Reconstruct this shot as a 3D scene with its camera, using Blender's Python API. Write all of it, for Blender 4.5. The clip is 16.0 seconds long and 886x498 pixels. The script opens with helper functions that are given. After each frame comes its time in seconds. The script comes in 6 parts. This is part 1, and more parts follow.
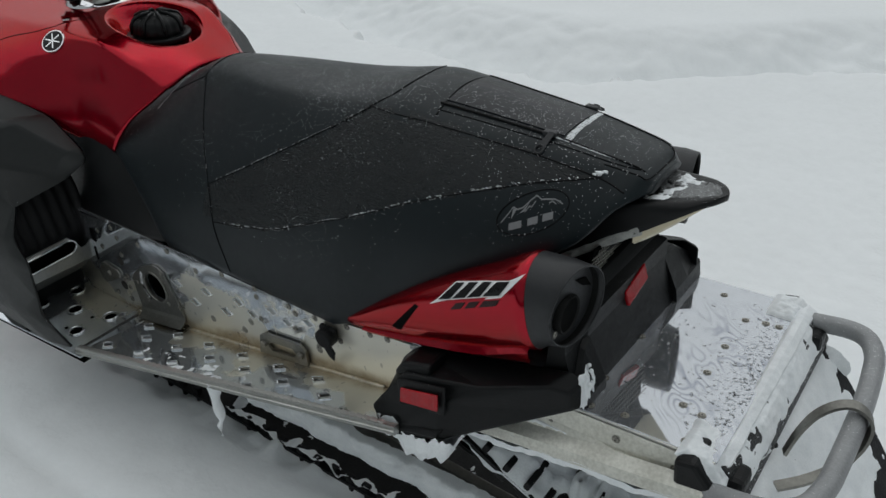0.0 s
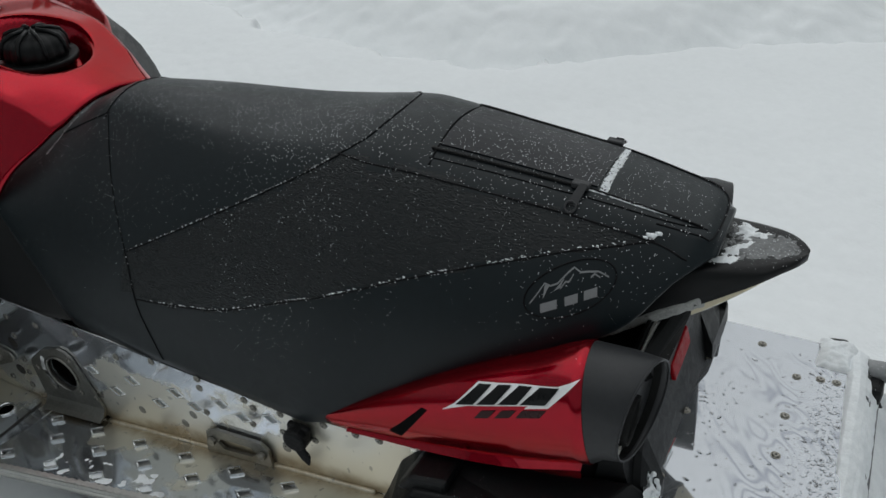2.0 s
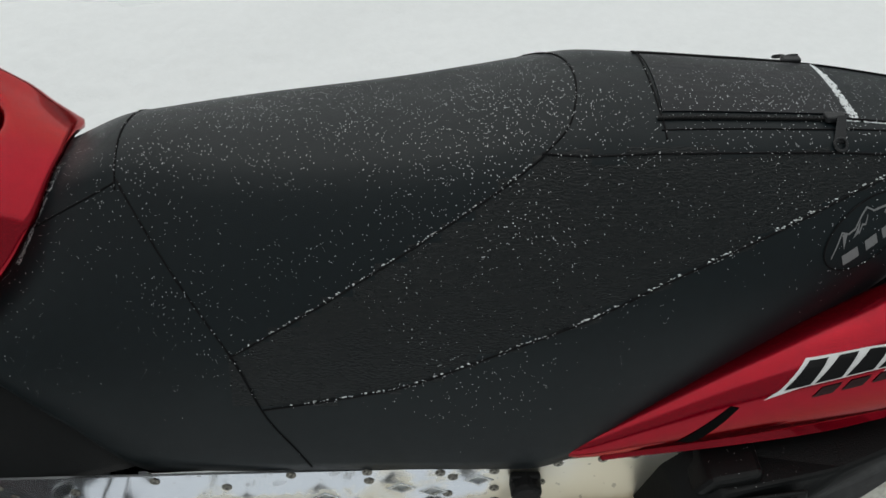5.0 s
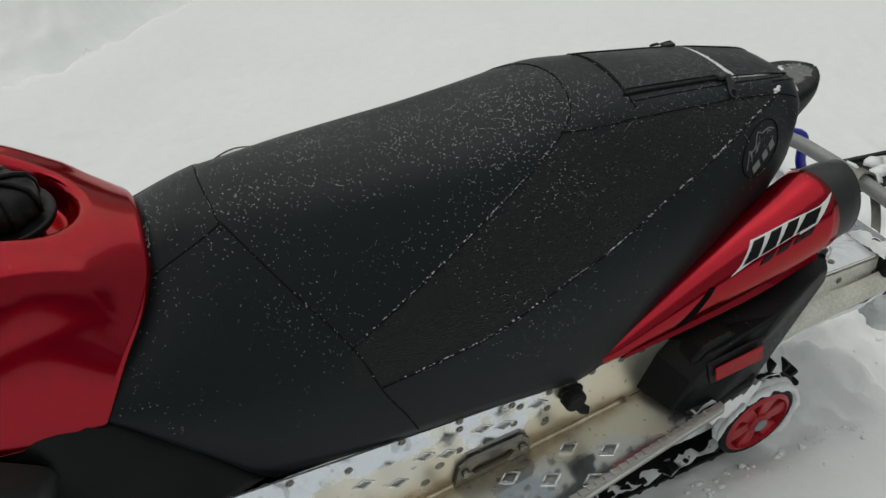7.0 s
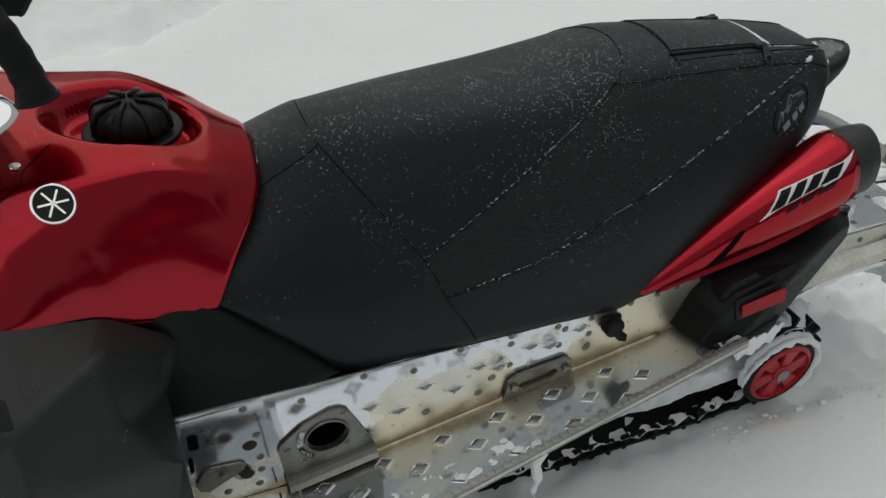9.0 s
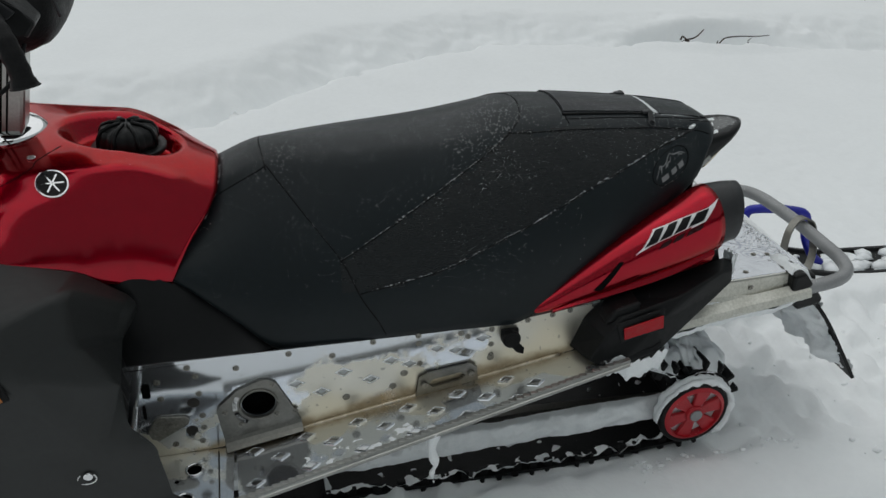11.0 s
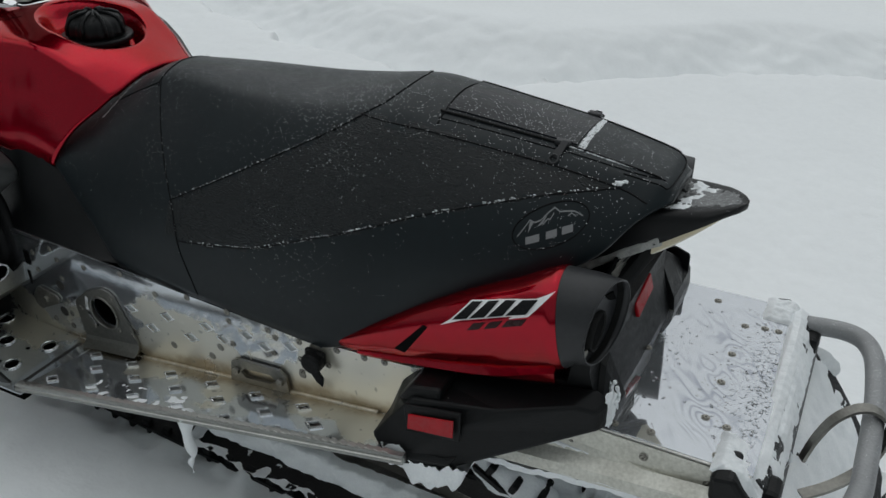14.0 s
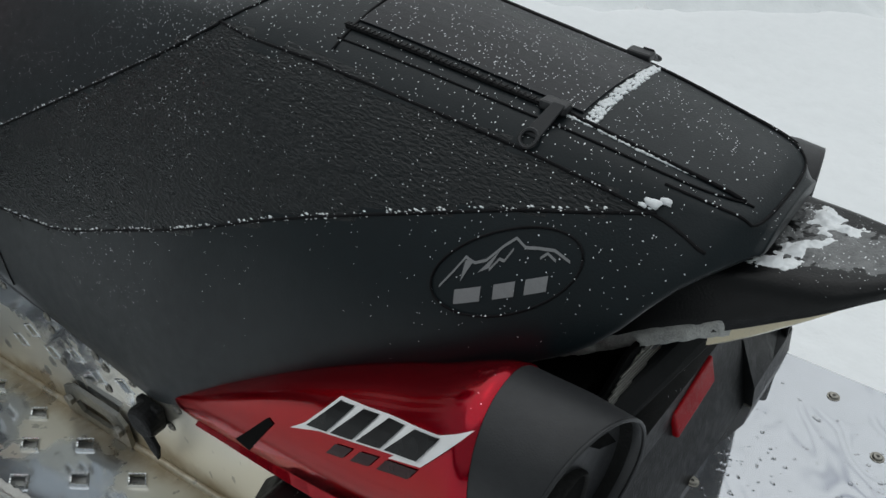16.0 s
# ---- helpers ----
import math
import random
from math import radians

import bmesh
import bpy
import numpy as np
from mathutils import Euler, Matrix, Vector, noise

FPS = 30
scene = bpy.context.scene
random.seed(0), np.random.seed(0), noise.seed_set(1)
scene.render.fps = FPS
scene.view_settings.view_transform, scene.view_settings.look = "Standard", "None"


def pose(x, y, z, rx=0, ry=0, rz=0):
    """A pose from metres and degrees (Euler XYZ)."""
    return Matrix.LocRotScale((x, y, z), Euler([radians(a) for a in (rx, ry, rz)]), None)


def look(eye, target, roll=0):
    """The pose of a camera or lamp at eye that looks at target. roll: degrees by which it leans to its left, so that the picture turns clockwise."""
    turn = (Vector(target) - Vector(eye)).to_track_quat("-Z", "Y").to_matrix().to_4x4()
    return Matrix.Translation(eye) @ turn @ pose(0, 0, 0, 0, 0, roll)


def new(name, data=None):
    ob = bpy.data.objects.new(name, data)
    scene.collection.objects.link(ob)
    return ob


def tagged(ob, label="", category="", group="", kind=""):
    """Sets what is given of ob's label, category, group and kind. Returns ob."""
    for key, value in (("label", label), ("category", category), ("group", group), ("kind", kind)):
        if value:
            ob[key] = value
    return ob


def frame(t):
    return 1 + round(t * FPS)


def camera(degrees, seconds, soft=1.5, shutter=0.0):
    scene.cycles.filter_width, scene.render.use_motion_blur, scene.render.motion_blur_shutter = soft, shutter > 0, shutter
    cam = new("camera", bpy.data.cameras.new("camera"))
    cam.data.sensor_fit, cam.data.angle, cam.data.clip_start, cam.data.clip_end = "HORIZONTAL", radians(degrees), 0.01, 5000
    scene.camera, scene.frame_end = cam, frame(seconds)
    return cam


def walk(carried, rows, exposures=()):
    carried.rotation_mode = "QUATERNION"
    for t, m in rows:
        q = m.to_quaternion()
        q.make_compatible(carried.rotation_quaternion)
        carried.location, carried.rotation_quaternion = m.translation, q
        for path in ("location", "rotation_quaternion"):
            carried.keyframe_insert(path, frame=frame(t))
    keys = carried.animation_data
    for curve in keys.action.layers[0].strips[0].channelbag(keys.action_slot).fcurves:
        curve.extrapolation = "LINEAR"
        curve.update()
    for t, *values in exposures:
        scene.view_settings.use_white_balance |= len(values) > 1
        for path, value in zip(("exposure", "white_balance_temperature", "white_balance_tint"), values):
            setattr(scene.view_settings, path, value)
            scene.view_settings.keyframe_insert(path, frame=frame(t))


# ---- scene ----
cam = camera(55.8, 16.0)
ROWS = [
    (0.0, 0.4904, -0.9774, 1.228, 57.63, 1.18, 35.48),
    (0.5, 0.3958, -0.9509, 1.2271, 57.39, 1.16, 34.29),
    (1.0, 0.283, -0.9424, 1.2258, 56.91, 0.85, 29.95),
    (1.5, 0.2554, -0.8785, 1.2109, 56.25, 0.64, 28.07),
    (2.0, 0.2245, -0.8116, 1.2091, 55.28, 0.65, 27.04),
    (2.5, 0.0805, -0.7667, 1.2047, 53.44, 0.63, 23.16),
    (3.0, -0.0498, -0.7687, 1.2078, 51.49, 0.33, 17.6),
    (3.5, -0.1347, -0.7701, 1.2044, 50.03, 0.54, 12.52),
    (4.0, -0.2546, -0.7212, 1.195, 48.49, 0.93, 7.53),
    (4.5, -0.3505, -0.7196, 1.2088, 47.1, 0.39, 2.6),
    (4.7, -0.3668, -0.7246, 1.2032, 47.44, 0.46, 1.2),
    (6.8, -0.811, -0.8348, 1.2741, 50.76, -3.21, -24.27),
    (7.0, -0.8523, -0.8451, 1.2752, 51.65, -2.89, -25.67),
    (7.5, -0.9484, -0.8095, 1.2688, 51.2546, -4.57, -29.7675),
    (8.0, -0.9864, -0.8177, 1.2608, 49.643, -5.35, -29.1215),
    (8.2, -0.9958, -0.8393, 1.2616, 49.223, -4.92, -28.0815),
    (10.3, -0.9037, -1.3252, 1.3236, 59.83, -3.88, -15.66),
    (10.5, -0.9003, -1.3624, 1.3138, 60.11, -3.66, -15.56),
    (11.0, -0.7804, -1.4191, 1.3061, 60.02, -2.6, -14.39),
    (11.5, -0.5241, -1.4323, 1.2897, 60.22, -2.25, -9.82),
    (12.0, -0.3549, -1.3741, 1.2736, 60.45, -1.32, -3.2),
    (12.5, -0.1841, -1.2833, 1.2719, 60.18, -1.89, 4.95),
    (13.0, 0.0455, -1.253, 1.2656, 59.28, -2.93, 14.78),
    (13.5, 0.1692, -1.1543, 1.2417, 58.5, -1.3, 21.75),
    (14.0, 0.3184, -1.0055, 1.212, 57.62, -1.42, 28.18),
    (14.5, 0.3806, -0.8594, 1.1852, 56.11, -0.87, 32.16),
    (15.0, 0.3525, -0.7159, 1.1252, 53.85, -1.86, 35.87),
    (15.5, 0.3229, -0.5887, 1.0747, 53.14, -1.87, 37.42),
    (16.0, 0.2278, -0.4914, 1.0081, 52.3, -2.1, 37.26),
]
walk(cam, [(t, pose(*p)) for t, *p in ROWS], [(0.0, -0.08, 6500, 10), (2.5, -0.06, 6500, 10), (3.0, 0.03, 6540, 10), (3.5, 0.12, 6580, 10), (4.0, 0.18, 6640, 10), (4.7, 0.19, 6720, 10), (6.8, 0.02, 6980, 10), (8.0, 0.0, 6940, 10),
     (10.3, -0.05, 6720, 10), (11.5, -0.08, 6520, 10), (12.5, -0.09, 6480, 10), (14.5, -0.04, 6480, 10), (15.5, 0.08, 6480, 10), (16.0, 0.14, 6480, 10)])

# ---- world and light: an overcast winter day ----
world = bpy.data.worlds.new("sky")
scene.world = world
world.use_nodes = True
wn, wl = world.node_tree.nodes, world.node_tree.links
sky = wn.new("ShaderNodeTexSky")
sky.sky_type, sky.sun_disc = "NISHITA", False
sky.sun_elevation, sky.sun_rotation = radians(66), radians(-32)
sky.dust_density, sky.air_density = 4.0, 1.0
grey = wn.new("ShaderNodeHueSaturation")
grey.inputs["Saturation"].default_value = 0.16
wl.new(sky.outputs["Color"], grey.inputs["Color"])
cloud = wn.new("ShaderNodeMix")
cloud.data_type = "RGBA"
cloud.inputs["Factor"].default_value = 0.72
cloud.inputs["B"].default_value = (4.40, 4.98, 5.10, 1)
wl.new(grey.outputs["Color"], cloud.inputs["A"])
wl.new(cloud.outputs["Result"], wn["Background"].inputs["Color"])
wn["Background"].inputs["Strength"].default_value = 0.068
sun = new("sun", bpy.data.lights.new("sun", "SUN"))
sun.data.energy, sun.data.angle, sun.data.color = 1.22, radians(115), (0.965, 0.99, 1.0)
sun.matrix_world = look((-1.0, 1.6, 4.2), (0, 0, 0))


# ---- materials ----
def mat(name, base, rough=0.5, metal=0.0, vary=0.15, scale=8.0, bump=0.0, bump_scale=300.0, coat=0.0, rough_vary=0.1,
        specks=0.0, speck_scale=500.0, tint=None, stretch=(1, 1, 1), spec=0.5, sheen=0.0):
    """A surface with broad stains, fine grain and, where asked, a dusting of small ice grains."""
    m = bpy.data.materials.new(name)
    m.use_nodes = True
    nt = m.node_tree
    n, l = nt.nodes, nt.links
    b = n["Principled BSDF"]
    co = n.new("ShaderNodeTexCoord")
    mp = n.new("ShaderNodeMapping")
    mp.inputs["Scale"].default_value = stretch
    l.new(co.outputs["Object"], mp.inputs["Vector"])
    big = n.new("ShaderNodeTexNoise")
    big.inputs["Scale"].default_value, big.inputs["Detail"].default_value = scale, 6
    l.new(mp.outputs["Vector"], big.inputs["Vector"])
    fine = n.new("ShaderNodeTexNoise")
    fine.inputs["Scale"].default_value, fine.inputs["Detail"].default_value = scale * 14, 4
    l.new(mp.outputs["Vector"], fine.inputs["Vector"])
    both = n.new("ShaderNodeMath")
    both.operation = "ADD"
    l.new(big.outputs["Fac"], both.inputs[0])
    l.new(fine.outputs["Fac"], both.inputs[1])
    ramp = n.new("ShaderNodeMapRange")
    ramp.inputs["From Min"].default_value, ramp.inputs["From Max"].default_value = 0.7, 1.3
    l.new(both.outputs[0], ramp.inputs["Value"])
    mix = n.new("ShaderNodeMix")
    mix.data_type = "RGBA"
    other = tint or [c * (1 - vary) for c in base]
    mix.inputs["A"].default_value = (*[min(1, c * (1 + vary)) for c in base], 1)
    mix.inputs["B"].default_value = (*other, 1)
    l.new(ramp.outputs["Result"], mix.inputs["Factor"])
    colour = mix.outputs["Result"]
    rr = n.new("ShaderNodeMapRange")
    rr.inputs["To Min"].default_value, rr.inputs["To Max"].default_value = max(0.02, rough - rough_vary), min(1, rough + rough_vary)
    rr.inputs["From Min"].default_value, rr.inputs["From Max"].default_value = 0.7, 1.3
    l.new(both.outputs[0], rr.inputs["Value"])
    rough_out = rr.outputs["Result"]
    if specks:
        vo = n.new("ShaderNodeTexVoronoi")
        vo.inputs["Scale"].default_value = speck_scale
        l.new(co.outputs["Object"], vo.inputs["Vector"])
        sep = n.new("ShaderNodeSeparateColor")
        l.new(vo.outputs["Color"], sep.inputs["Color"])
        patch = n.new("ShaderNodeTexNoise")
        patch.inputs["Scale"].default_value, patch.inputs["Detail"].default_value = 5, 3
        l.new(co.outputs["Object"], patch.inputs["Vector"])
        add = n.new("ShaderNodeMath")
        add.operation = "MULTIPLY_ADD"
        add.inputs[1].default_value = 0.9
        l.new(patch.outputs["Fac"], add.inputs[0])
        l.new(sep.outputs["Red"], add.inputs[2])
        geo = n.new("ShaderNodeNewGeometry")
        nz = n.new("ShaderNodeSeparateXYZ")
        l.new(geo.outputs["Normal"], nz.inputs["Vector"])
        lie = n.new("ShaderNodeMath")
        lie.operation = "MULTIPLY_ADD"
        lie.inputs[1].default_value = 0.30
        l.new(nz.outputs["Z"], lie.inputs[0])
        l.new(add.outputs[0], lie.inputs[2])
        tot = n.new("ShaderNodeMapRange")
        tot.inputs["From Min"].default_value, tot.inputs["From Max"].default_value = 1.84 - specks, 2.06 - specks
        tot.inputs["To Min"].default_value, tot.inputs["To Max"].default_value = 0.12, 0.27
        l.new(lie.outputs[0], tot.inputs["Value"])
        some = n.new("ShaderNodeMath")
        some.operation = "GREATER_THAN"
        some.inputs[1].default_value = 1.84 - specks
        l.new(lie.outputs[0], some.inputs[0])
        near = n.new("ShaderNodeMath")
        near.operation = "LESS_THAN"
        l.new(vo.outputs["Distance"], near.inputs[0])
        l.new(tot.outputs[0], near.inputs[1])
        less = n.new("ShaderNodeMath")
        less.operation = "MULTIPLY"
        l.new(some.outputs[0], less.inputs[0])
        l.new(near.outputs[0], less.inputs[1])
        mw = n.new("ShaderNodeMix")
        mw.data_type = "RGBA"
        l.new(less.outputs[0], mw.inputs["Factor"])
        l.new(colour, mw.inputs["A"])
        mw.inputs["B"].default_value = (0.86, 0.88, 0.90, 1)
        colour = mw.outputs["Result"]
    l.new(colour, b.inputs["Base Color"])
    l.new(rough_out, b.inputs["Roughness"])
    b.inputs["Metallic"].default_value = metal
    b.inputs["Coat Weight"].default_value = coat
    b.inputs["Coat Roughness"].default_value = 0.07
    b.inputs["Specular IOR Level"].default_value = spec
    b.inputs["Sheen Weight"].default_value, b.inputs["Sheen Roughness"].default_value = sheen, 0.4
    if bump:
        bt = n.new("ShaderNodeTexNoise")
        bt.inputs["Scale"].default_value, bt.inputs["Detail"].default_value = bump_scale, 3
        l.new(mp.outputs["Vector"], bt.inputs["Vector"])
        bp = n.new("ShaderNodeBump")
        bp.inputs["Strength"].default_value, bp.inputs["Distance"].default_value = bump, 0.002
        l.new(bt.outputs["Fac"], bp.inputs["Height"])
        l.new(bp.outputs["Normal"], b.inputs["Normal"])
    return m


SNOW = mat("snow", (0.86, 0.88, 0.89), 0.75, vary=0.02, scale=3, bump=0.6, bump_scale=90, rough_vary=0.1)
CRUST = mat("icy_snow", (0.87, 0.89, 0.90), 0.55, vary=0.04, scale=30, bump=0.45, bump_scale=170, tint=(0.78, 0.81, 0.83))
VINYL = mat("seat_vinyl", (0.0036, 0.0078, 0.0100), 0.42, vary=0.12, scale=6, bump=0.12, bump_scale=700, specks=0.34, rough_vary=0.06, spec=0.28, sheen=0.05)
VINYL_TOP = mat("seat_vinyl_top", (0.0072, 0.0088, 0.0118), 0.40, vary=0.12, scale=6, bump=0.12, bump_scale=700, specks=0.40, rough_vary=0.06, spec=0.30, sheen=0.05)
GRAIN = mat("grained_vinyl", (0.0018, 0.0040, 0.0050), 0.27, vary=0.15, scale=6, bump=0.85, bump_scale=500, specks=0.30, rough_vary=0.10, stretch=(0.42, 1, 1), spec=0.34, sheen=0.02)
THREAD = mat("seam_thread", (0.006, 0.006, 0.007), 0.7, vary=0.3, scale=60, specks=0.55, speck_scale=420, spec=0.15)
PLASTIC = mat("black_plastic", (0.0042, 0.0047, 0.0052), 0.42, vary=0.15, scale=9, bump=0.25, bump_scale=600, specks=0.10, rough_vary=0.1, spec=0.24)
GREY_PLASTIC = mat("dark_grey_plastic", (0.014, 0.0156, 0.0155), 0.40, vary=0.12, scale=7, bump=0.25, bump_scale=700, specks=0.2, rough_vary=0.08, spec=0.45)
SATIN = mat("satin_black_metal", (0.022, 0.023, 0.025), 0.42, vary=0.12, scale=12, bump=0.1, bump_scale=900, rough_vary=0.05, spec=0.35)
# Black of the sooty bore, also painted in for shade in holes and gaps.
SOOT_SHADE = mat("soot_and_shade_black", (0.003, 0.003, 0.003), 0.9, vary=0.3, scale=40, spec=0.08)
RED = mat("red_paint", (0.34, 0.0005, 0.013), 0.20, 0.86, vary=0.06, scale=4, coat=0.50, rough_vary=0.03, specks=0.06, spec=0.1)
RED.node_tree.nodes["Principled BSDF"].inputs["Specular Tint"].default_value = (0.80, 0.02, 0.04, 1)
POLISHED = mat("polished_aluminium", (0.72, 0.73, 0.74), 0.14, 1.0, vary=0.12, scale=7, rough_vary=0.10, bump=0.025, bump_scale=12)
BOARD = mat("worn_aluminium", (0.68, 0.69, 0.70), 0.16, 1.0, vary=0.05, scale=4, rough_vary=0.06)
STEEL = mat("dull_steel", (0.24, 0.235, 0.215), 0.42, 1.0, vary=0.12, scale=12, rough_vary=0.08)
DULL_ALU = mat("dull_aluminium", (0.42, 0.42, 0.40), 0.36, 1.0, vary=0.12, scale=20, rough_vary=0.08)
RIVET_MAT = mat("rivet_steel", (0.30, 0.29, 0.26), 0.45, 0.9, vary=0.3, scale=200)
TUBE_GREY = mat("grey_painted_tube", (0.27, 0.275, 0.28), 0.42, 0.2, vary=0.12, scale=25, bump=0.3, bump_scale=300, specks=0.3)
RUBBER = mat("black_rubber", (0.0045, 0.0046, 0.005), 0.55, vary=0.25, scale=20, bump=0.4, bump_scale=250, spec=0.2)
RED_PLASTIC = mat("red_wheel_plastic", (0.42, 0.012, 0.022), 0.42, vary=0.15, scale=25, specks=0.25)
REFLECTOR = mat("red_reflector", (0.36, 0.006, 0.012), 0.25, vary=0.2, scale=60, coat=0.25, spec=0.2)
AMBER = mat("amber_reflector", (0.88, 0.27, 0.012), 0.25, vary=0.2, scale=60, coat=0.15, spec=0.3)
LENS = mat("cream_lens", (0.66, 0.58, 0.40), 0.3, vary=0.15, scale=25, stretch=(1, 6, 1), coat=0.5)
DIRTY_ICE = mat("dirty_ice", (0.40, 0.40, 0.38), 0.32, vary=0.3, scale=70, bump=0.5, bump_scale=200, tint=(0.19, 0.195, 0.19))
ICE_FILM = mat("ice_film", (0.15, 0.155, 0.155), 0.30, vary=0.3, scale=90, bump=0.6, bump_scale=260, specks=0.45, tint=(0.06, 0.062, 0.064))
BROWN_AMBER = mat("dark_amber", (0.36, 0.12, 0.015), 0.25, vary=0.2, scale=60, coat=0.3)
BLUE = mat("blue_plastic", (0.010, 0.014, 0.30), 0.4, vary=0.15, scale=20)
CHROME = mat("chrome", (0.85, 0.85, 0.86), 0.05, 1.0, vary=0.03, rough_vary=0.02)


def math_node(nt, op, a, b=None, c=None):
    n = nt.nodes.new("ShaderNodeMath")
    n.operation = op
    for k, v in enumerate((a, b, c)):
        if v is None:
            continue
        if isinstance(v, (int, float)):
            n.inputs[k].default_value = v
        else:
            nt.links.new(v, n.inputs[k])
    return n.outputs[0]


def ramp_node(nt, v, a, b, c=0.0, d=1.0):
    n = nt.nodes.new("ShaderNodeMapRange")
    n.interpolation_type = "SMOOTHSTEP"
    for k, q in (("From Min", a), ("From Max", b), ("To Min", c), ("To Max", d)):
        n.inputs[k].default_value = q
    nt.links.new(v, n.inputs["Value"])
    return n.outputs["Result"]


def noise_node(nt, vec, scale, detail, rough=0.5):
    n = nt.nodes.new("ShaderNodeTexNoise")
    n.inputs["Scale"].default_value, n.inputs["Detail"].default_value, n.inputs["Roughness"].default_value = scale, detail, rough
    nt.links.new(vec, n.inputs["Vector"])
    return n.outputs["Fac"]


def mix_node(nt, fac, a, b):
    n = nt.nodes.new("ShaderNodeMix")
    n.data_type = "RGBA"
    nt.links.new(fac, n.inputs["Factor"])
    for k, v in (("A", a), ("B", b)):
        if isinstance(v, tuple):
            n.inputs[k].default_value = (*v, 1)
        else:
            nt.links.new(v, n.inputs[k])
    return n.outputs["Result"]


# worn sheet: clean mirror patches, dull oxide patches with crisp borders, a brown stain along the folded corner
nt = BOARD.node_tree
co = nt.nodes.new("ShaderNodeTexCoord").outputs["Object"]
sep = nt.nodes.new("ShaderNodeSeparateXYZ")
nt.links.new(co, sep.inputs["Vector"])
X, Y, Z = sep.outputs
rise = math_node(nt, "SUBTRACT", Z, math_node(nt, "MULTIPLY_ADD", X, 0.198, 0.3815))
away = math_node(nt, "ADD", rise, math_node(nt, "SUBTRACT", -0.213, Y))
cloudy = noise_node(nt, co, 7.0, 5, 0.55)
fine_n = noise_node(nt, co, 46.0, 4, 0.6)
reach = math_node(nt, "ADD", away, math_node(nt, "MULTIPLY", math_node(nt, "SUBTRACT", cloudy, 0.5), 0.09))
rearward = ramp_node(nt, X, -0.85, -0.45)
oxide = math_node(nt, "ADD", math_node(nt, "MULTIPLY_ADD", fine_n, 0.16, cloudy), math_node(nt, "MULTIPLY", rearward, 0.13))
oxide = math_node(nt, "SUBTRACT", oxide, math_node(nt, "MULTIPLY", ramp_node(nt, reach, 0.075, 0.15), 0.20))
oxide = ramp_node(nt, math_node(nt, "SUBTRACT", oxide, ramp_node(nt, Y, -0.245, -0.300, 0.0, 0.16)), 0.575, 0.650)
brown = math_node(nt, "MULTIPLY", math_node(nt, "MULTIPLY", ramp_node(nt, X, -0.12, -0.2), ramp_node(nt, reach, 0.014, -0.012)), ramp_node(nt, fine_n, 0.25, 0.6, 0.6, 1.0))
tone = mix_node(nt, oxide, (0.72, 0.75, 0.79), (0.81, 0.78, 0.69))
tone = mix_node(nt, brown, tone, (0.50, 0.43, 0.32))
tone = mix_node(nt, ramp_node(nt, X, -0.16, -0.02, 0.0, 0.5), tone, (0.60, 0.62, 0.635))
spots = math_node(nt, "MULTIPLY", ramp_node(nt, noise_node(nt, co, 75.0, 2, 0.5), 0.66, 0.72), 0.55)
tone = mix_node(nt, spots, tone, (0.30, 0.29, 0.26))
bs = nt.nodes["Principled BSDF"]
nt.links.new(tone, bs.inputs["Base Color"])
flat = nt.nodes.new("ShaderNodeSeparateXYZ")
nt.links.new(nt.nodes.new("ShaderNodeNewGeometry").outputs["Normal"], flat.inputs["Vector"])
trodden = ramp_node(nt, flat.outputs["Z"], 0.6, 0.9, 0.0, 0.02)
gloss = math_node(nt, "MULTIPLY_ADD", oxide, 0.26, math_node(nt, "ADD", trodden, 0.055))
gloss = math_node(nt, "MULTIPLY_ADD", brown, 0.15, math_node(nt, "MULTIPLY_ADD", fine_n, 0.06, gloss))
nt.links.new(gloss, bs.inputs["Roughness"])
dent = nt.nodes.new("ShaderNodeBump")
dent.inputs["Strength"].default_value, dent.inputs["Distance"].default_value = 0.25, 0.004
nt.links.new(noise_node(nt, co, 9.0, 2), dent.inputs["Height"])
nt.links.new(dent.outputs["Normal"], bs.inputs["Normal"])

bs.inputs["Metallic"].default_value = 0.92

# the tunnel top's melt-water marks and wavy reflections, painted as contour lines that wander and close round the
# rivets
nt = POLISHED.node_tree
co = nt.nodes.new("ShaderNodeTexCoord").outputs["Object"]
flat_ = nt.nodes.new("ShaderNodeSeparateXYZ")
nt.links.new(co, flat_.inputs["Vector"])
FX, FY, _ = flat_.outputs
flow = nt.nodes.new("ShaderNodeCombineXYZ")
nt.links.new(math_node(nt, "MULTIPLY", math_node(nt, "SUBTRACT", math_node(nt, "MULTIPLY", FX, 0.57), math_node(nt, "MULTIPLY", FY, 0.82)), 0.5), flow.inputs[0])
nt.links.new(math_node(nt, "MULTIPLY", math_node(nt, "ADD", math_node(nt, "MULTIPLY", FX, 0.82), math_node(nt, "MULTIPLY", FY, 0.57)), 2.2), flow.inputs[1])
field = math_node(nt, "MULTIPLY", noise_node(nt, flow.outputs["Vector"], 8.0, 2, 0.5), 1.3)
for rx_, ry_ in ((0.258, -0.132), (0.260, -0.049), (0.260, 0.023), (0.263, 0.104), (0.212, 0.156), (0.152, 0.100)):
    dn = nt.nodes.new("ShaderNodeVectorMath")
    dn.operation = "DISTANCE"
    nt.links.new(co, dn.inputs[0])
    dn.inputs[1].default_value = (rx_, ry_, 0.452)
    field = math_node(nt, "ADD", field, ramp_node(nt, dn.outputs["Value"], 0.045, 0.0, 0.0, 0.26))
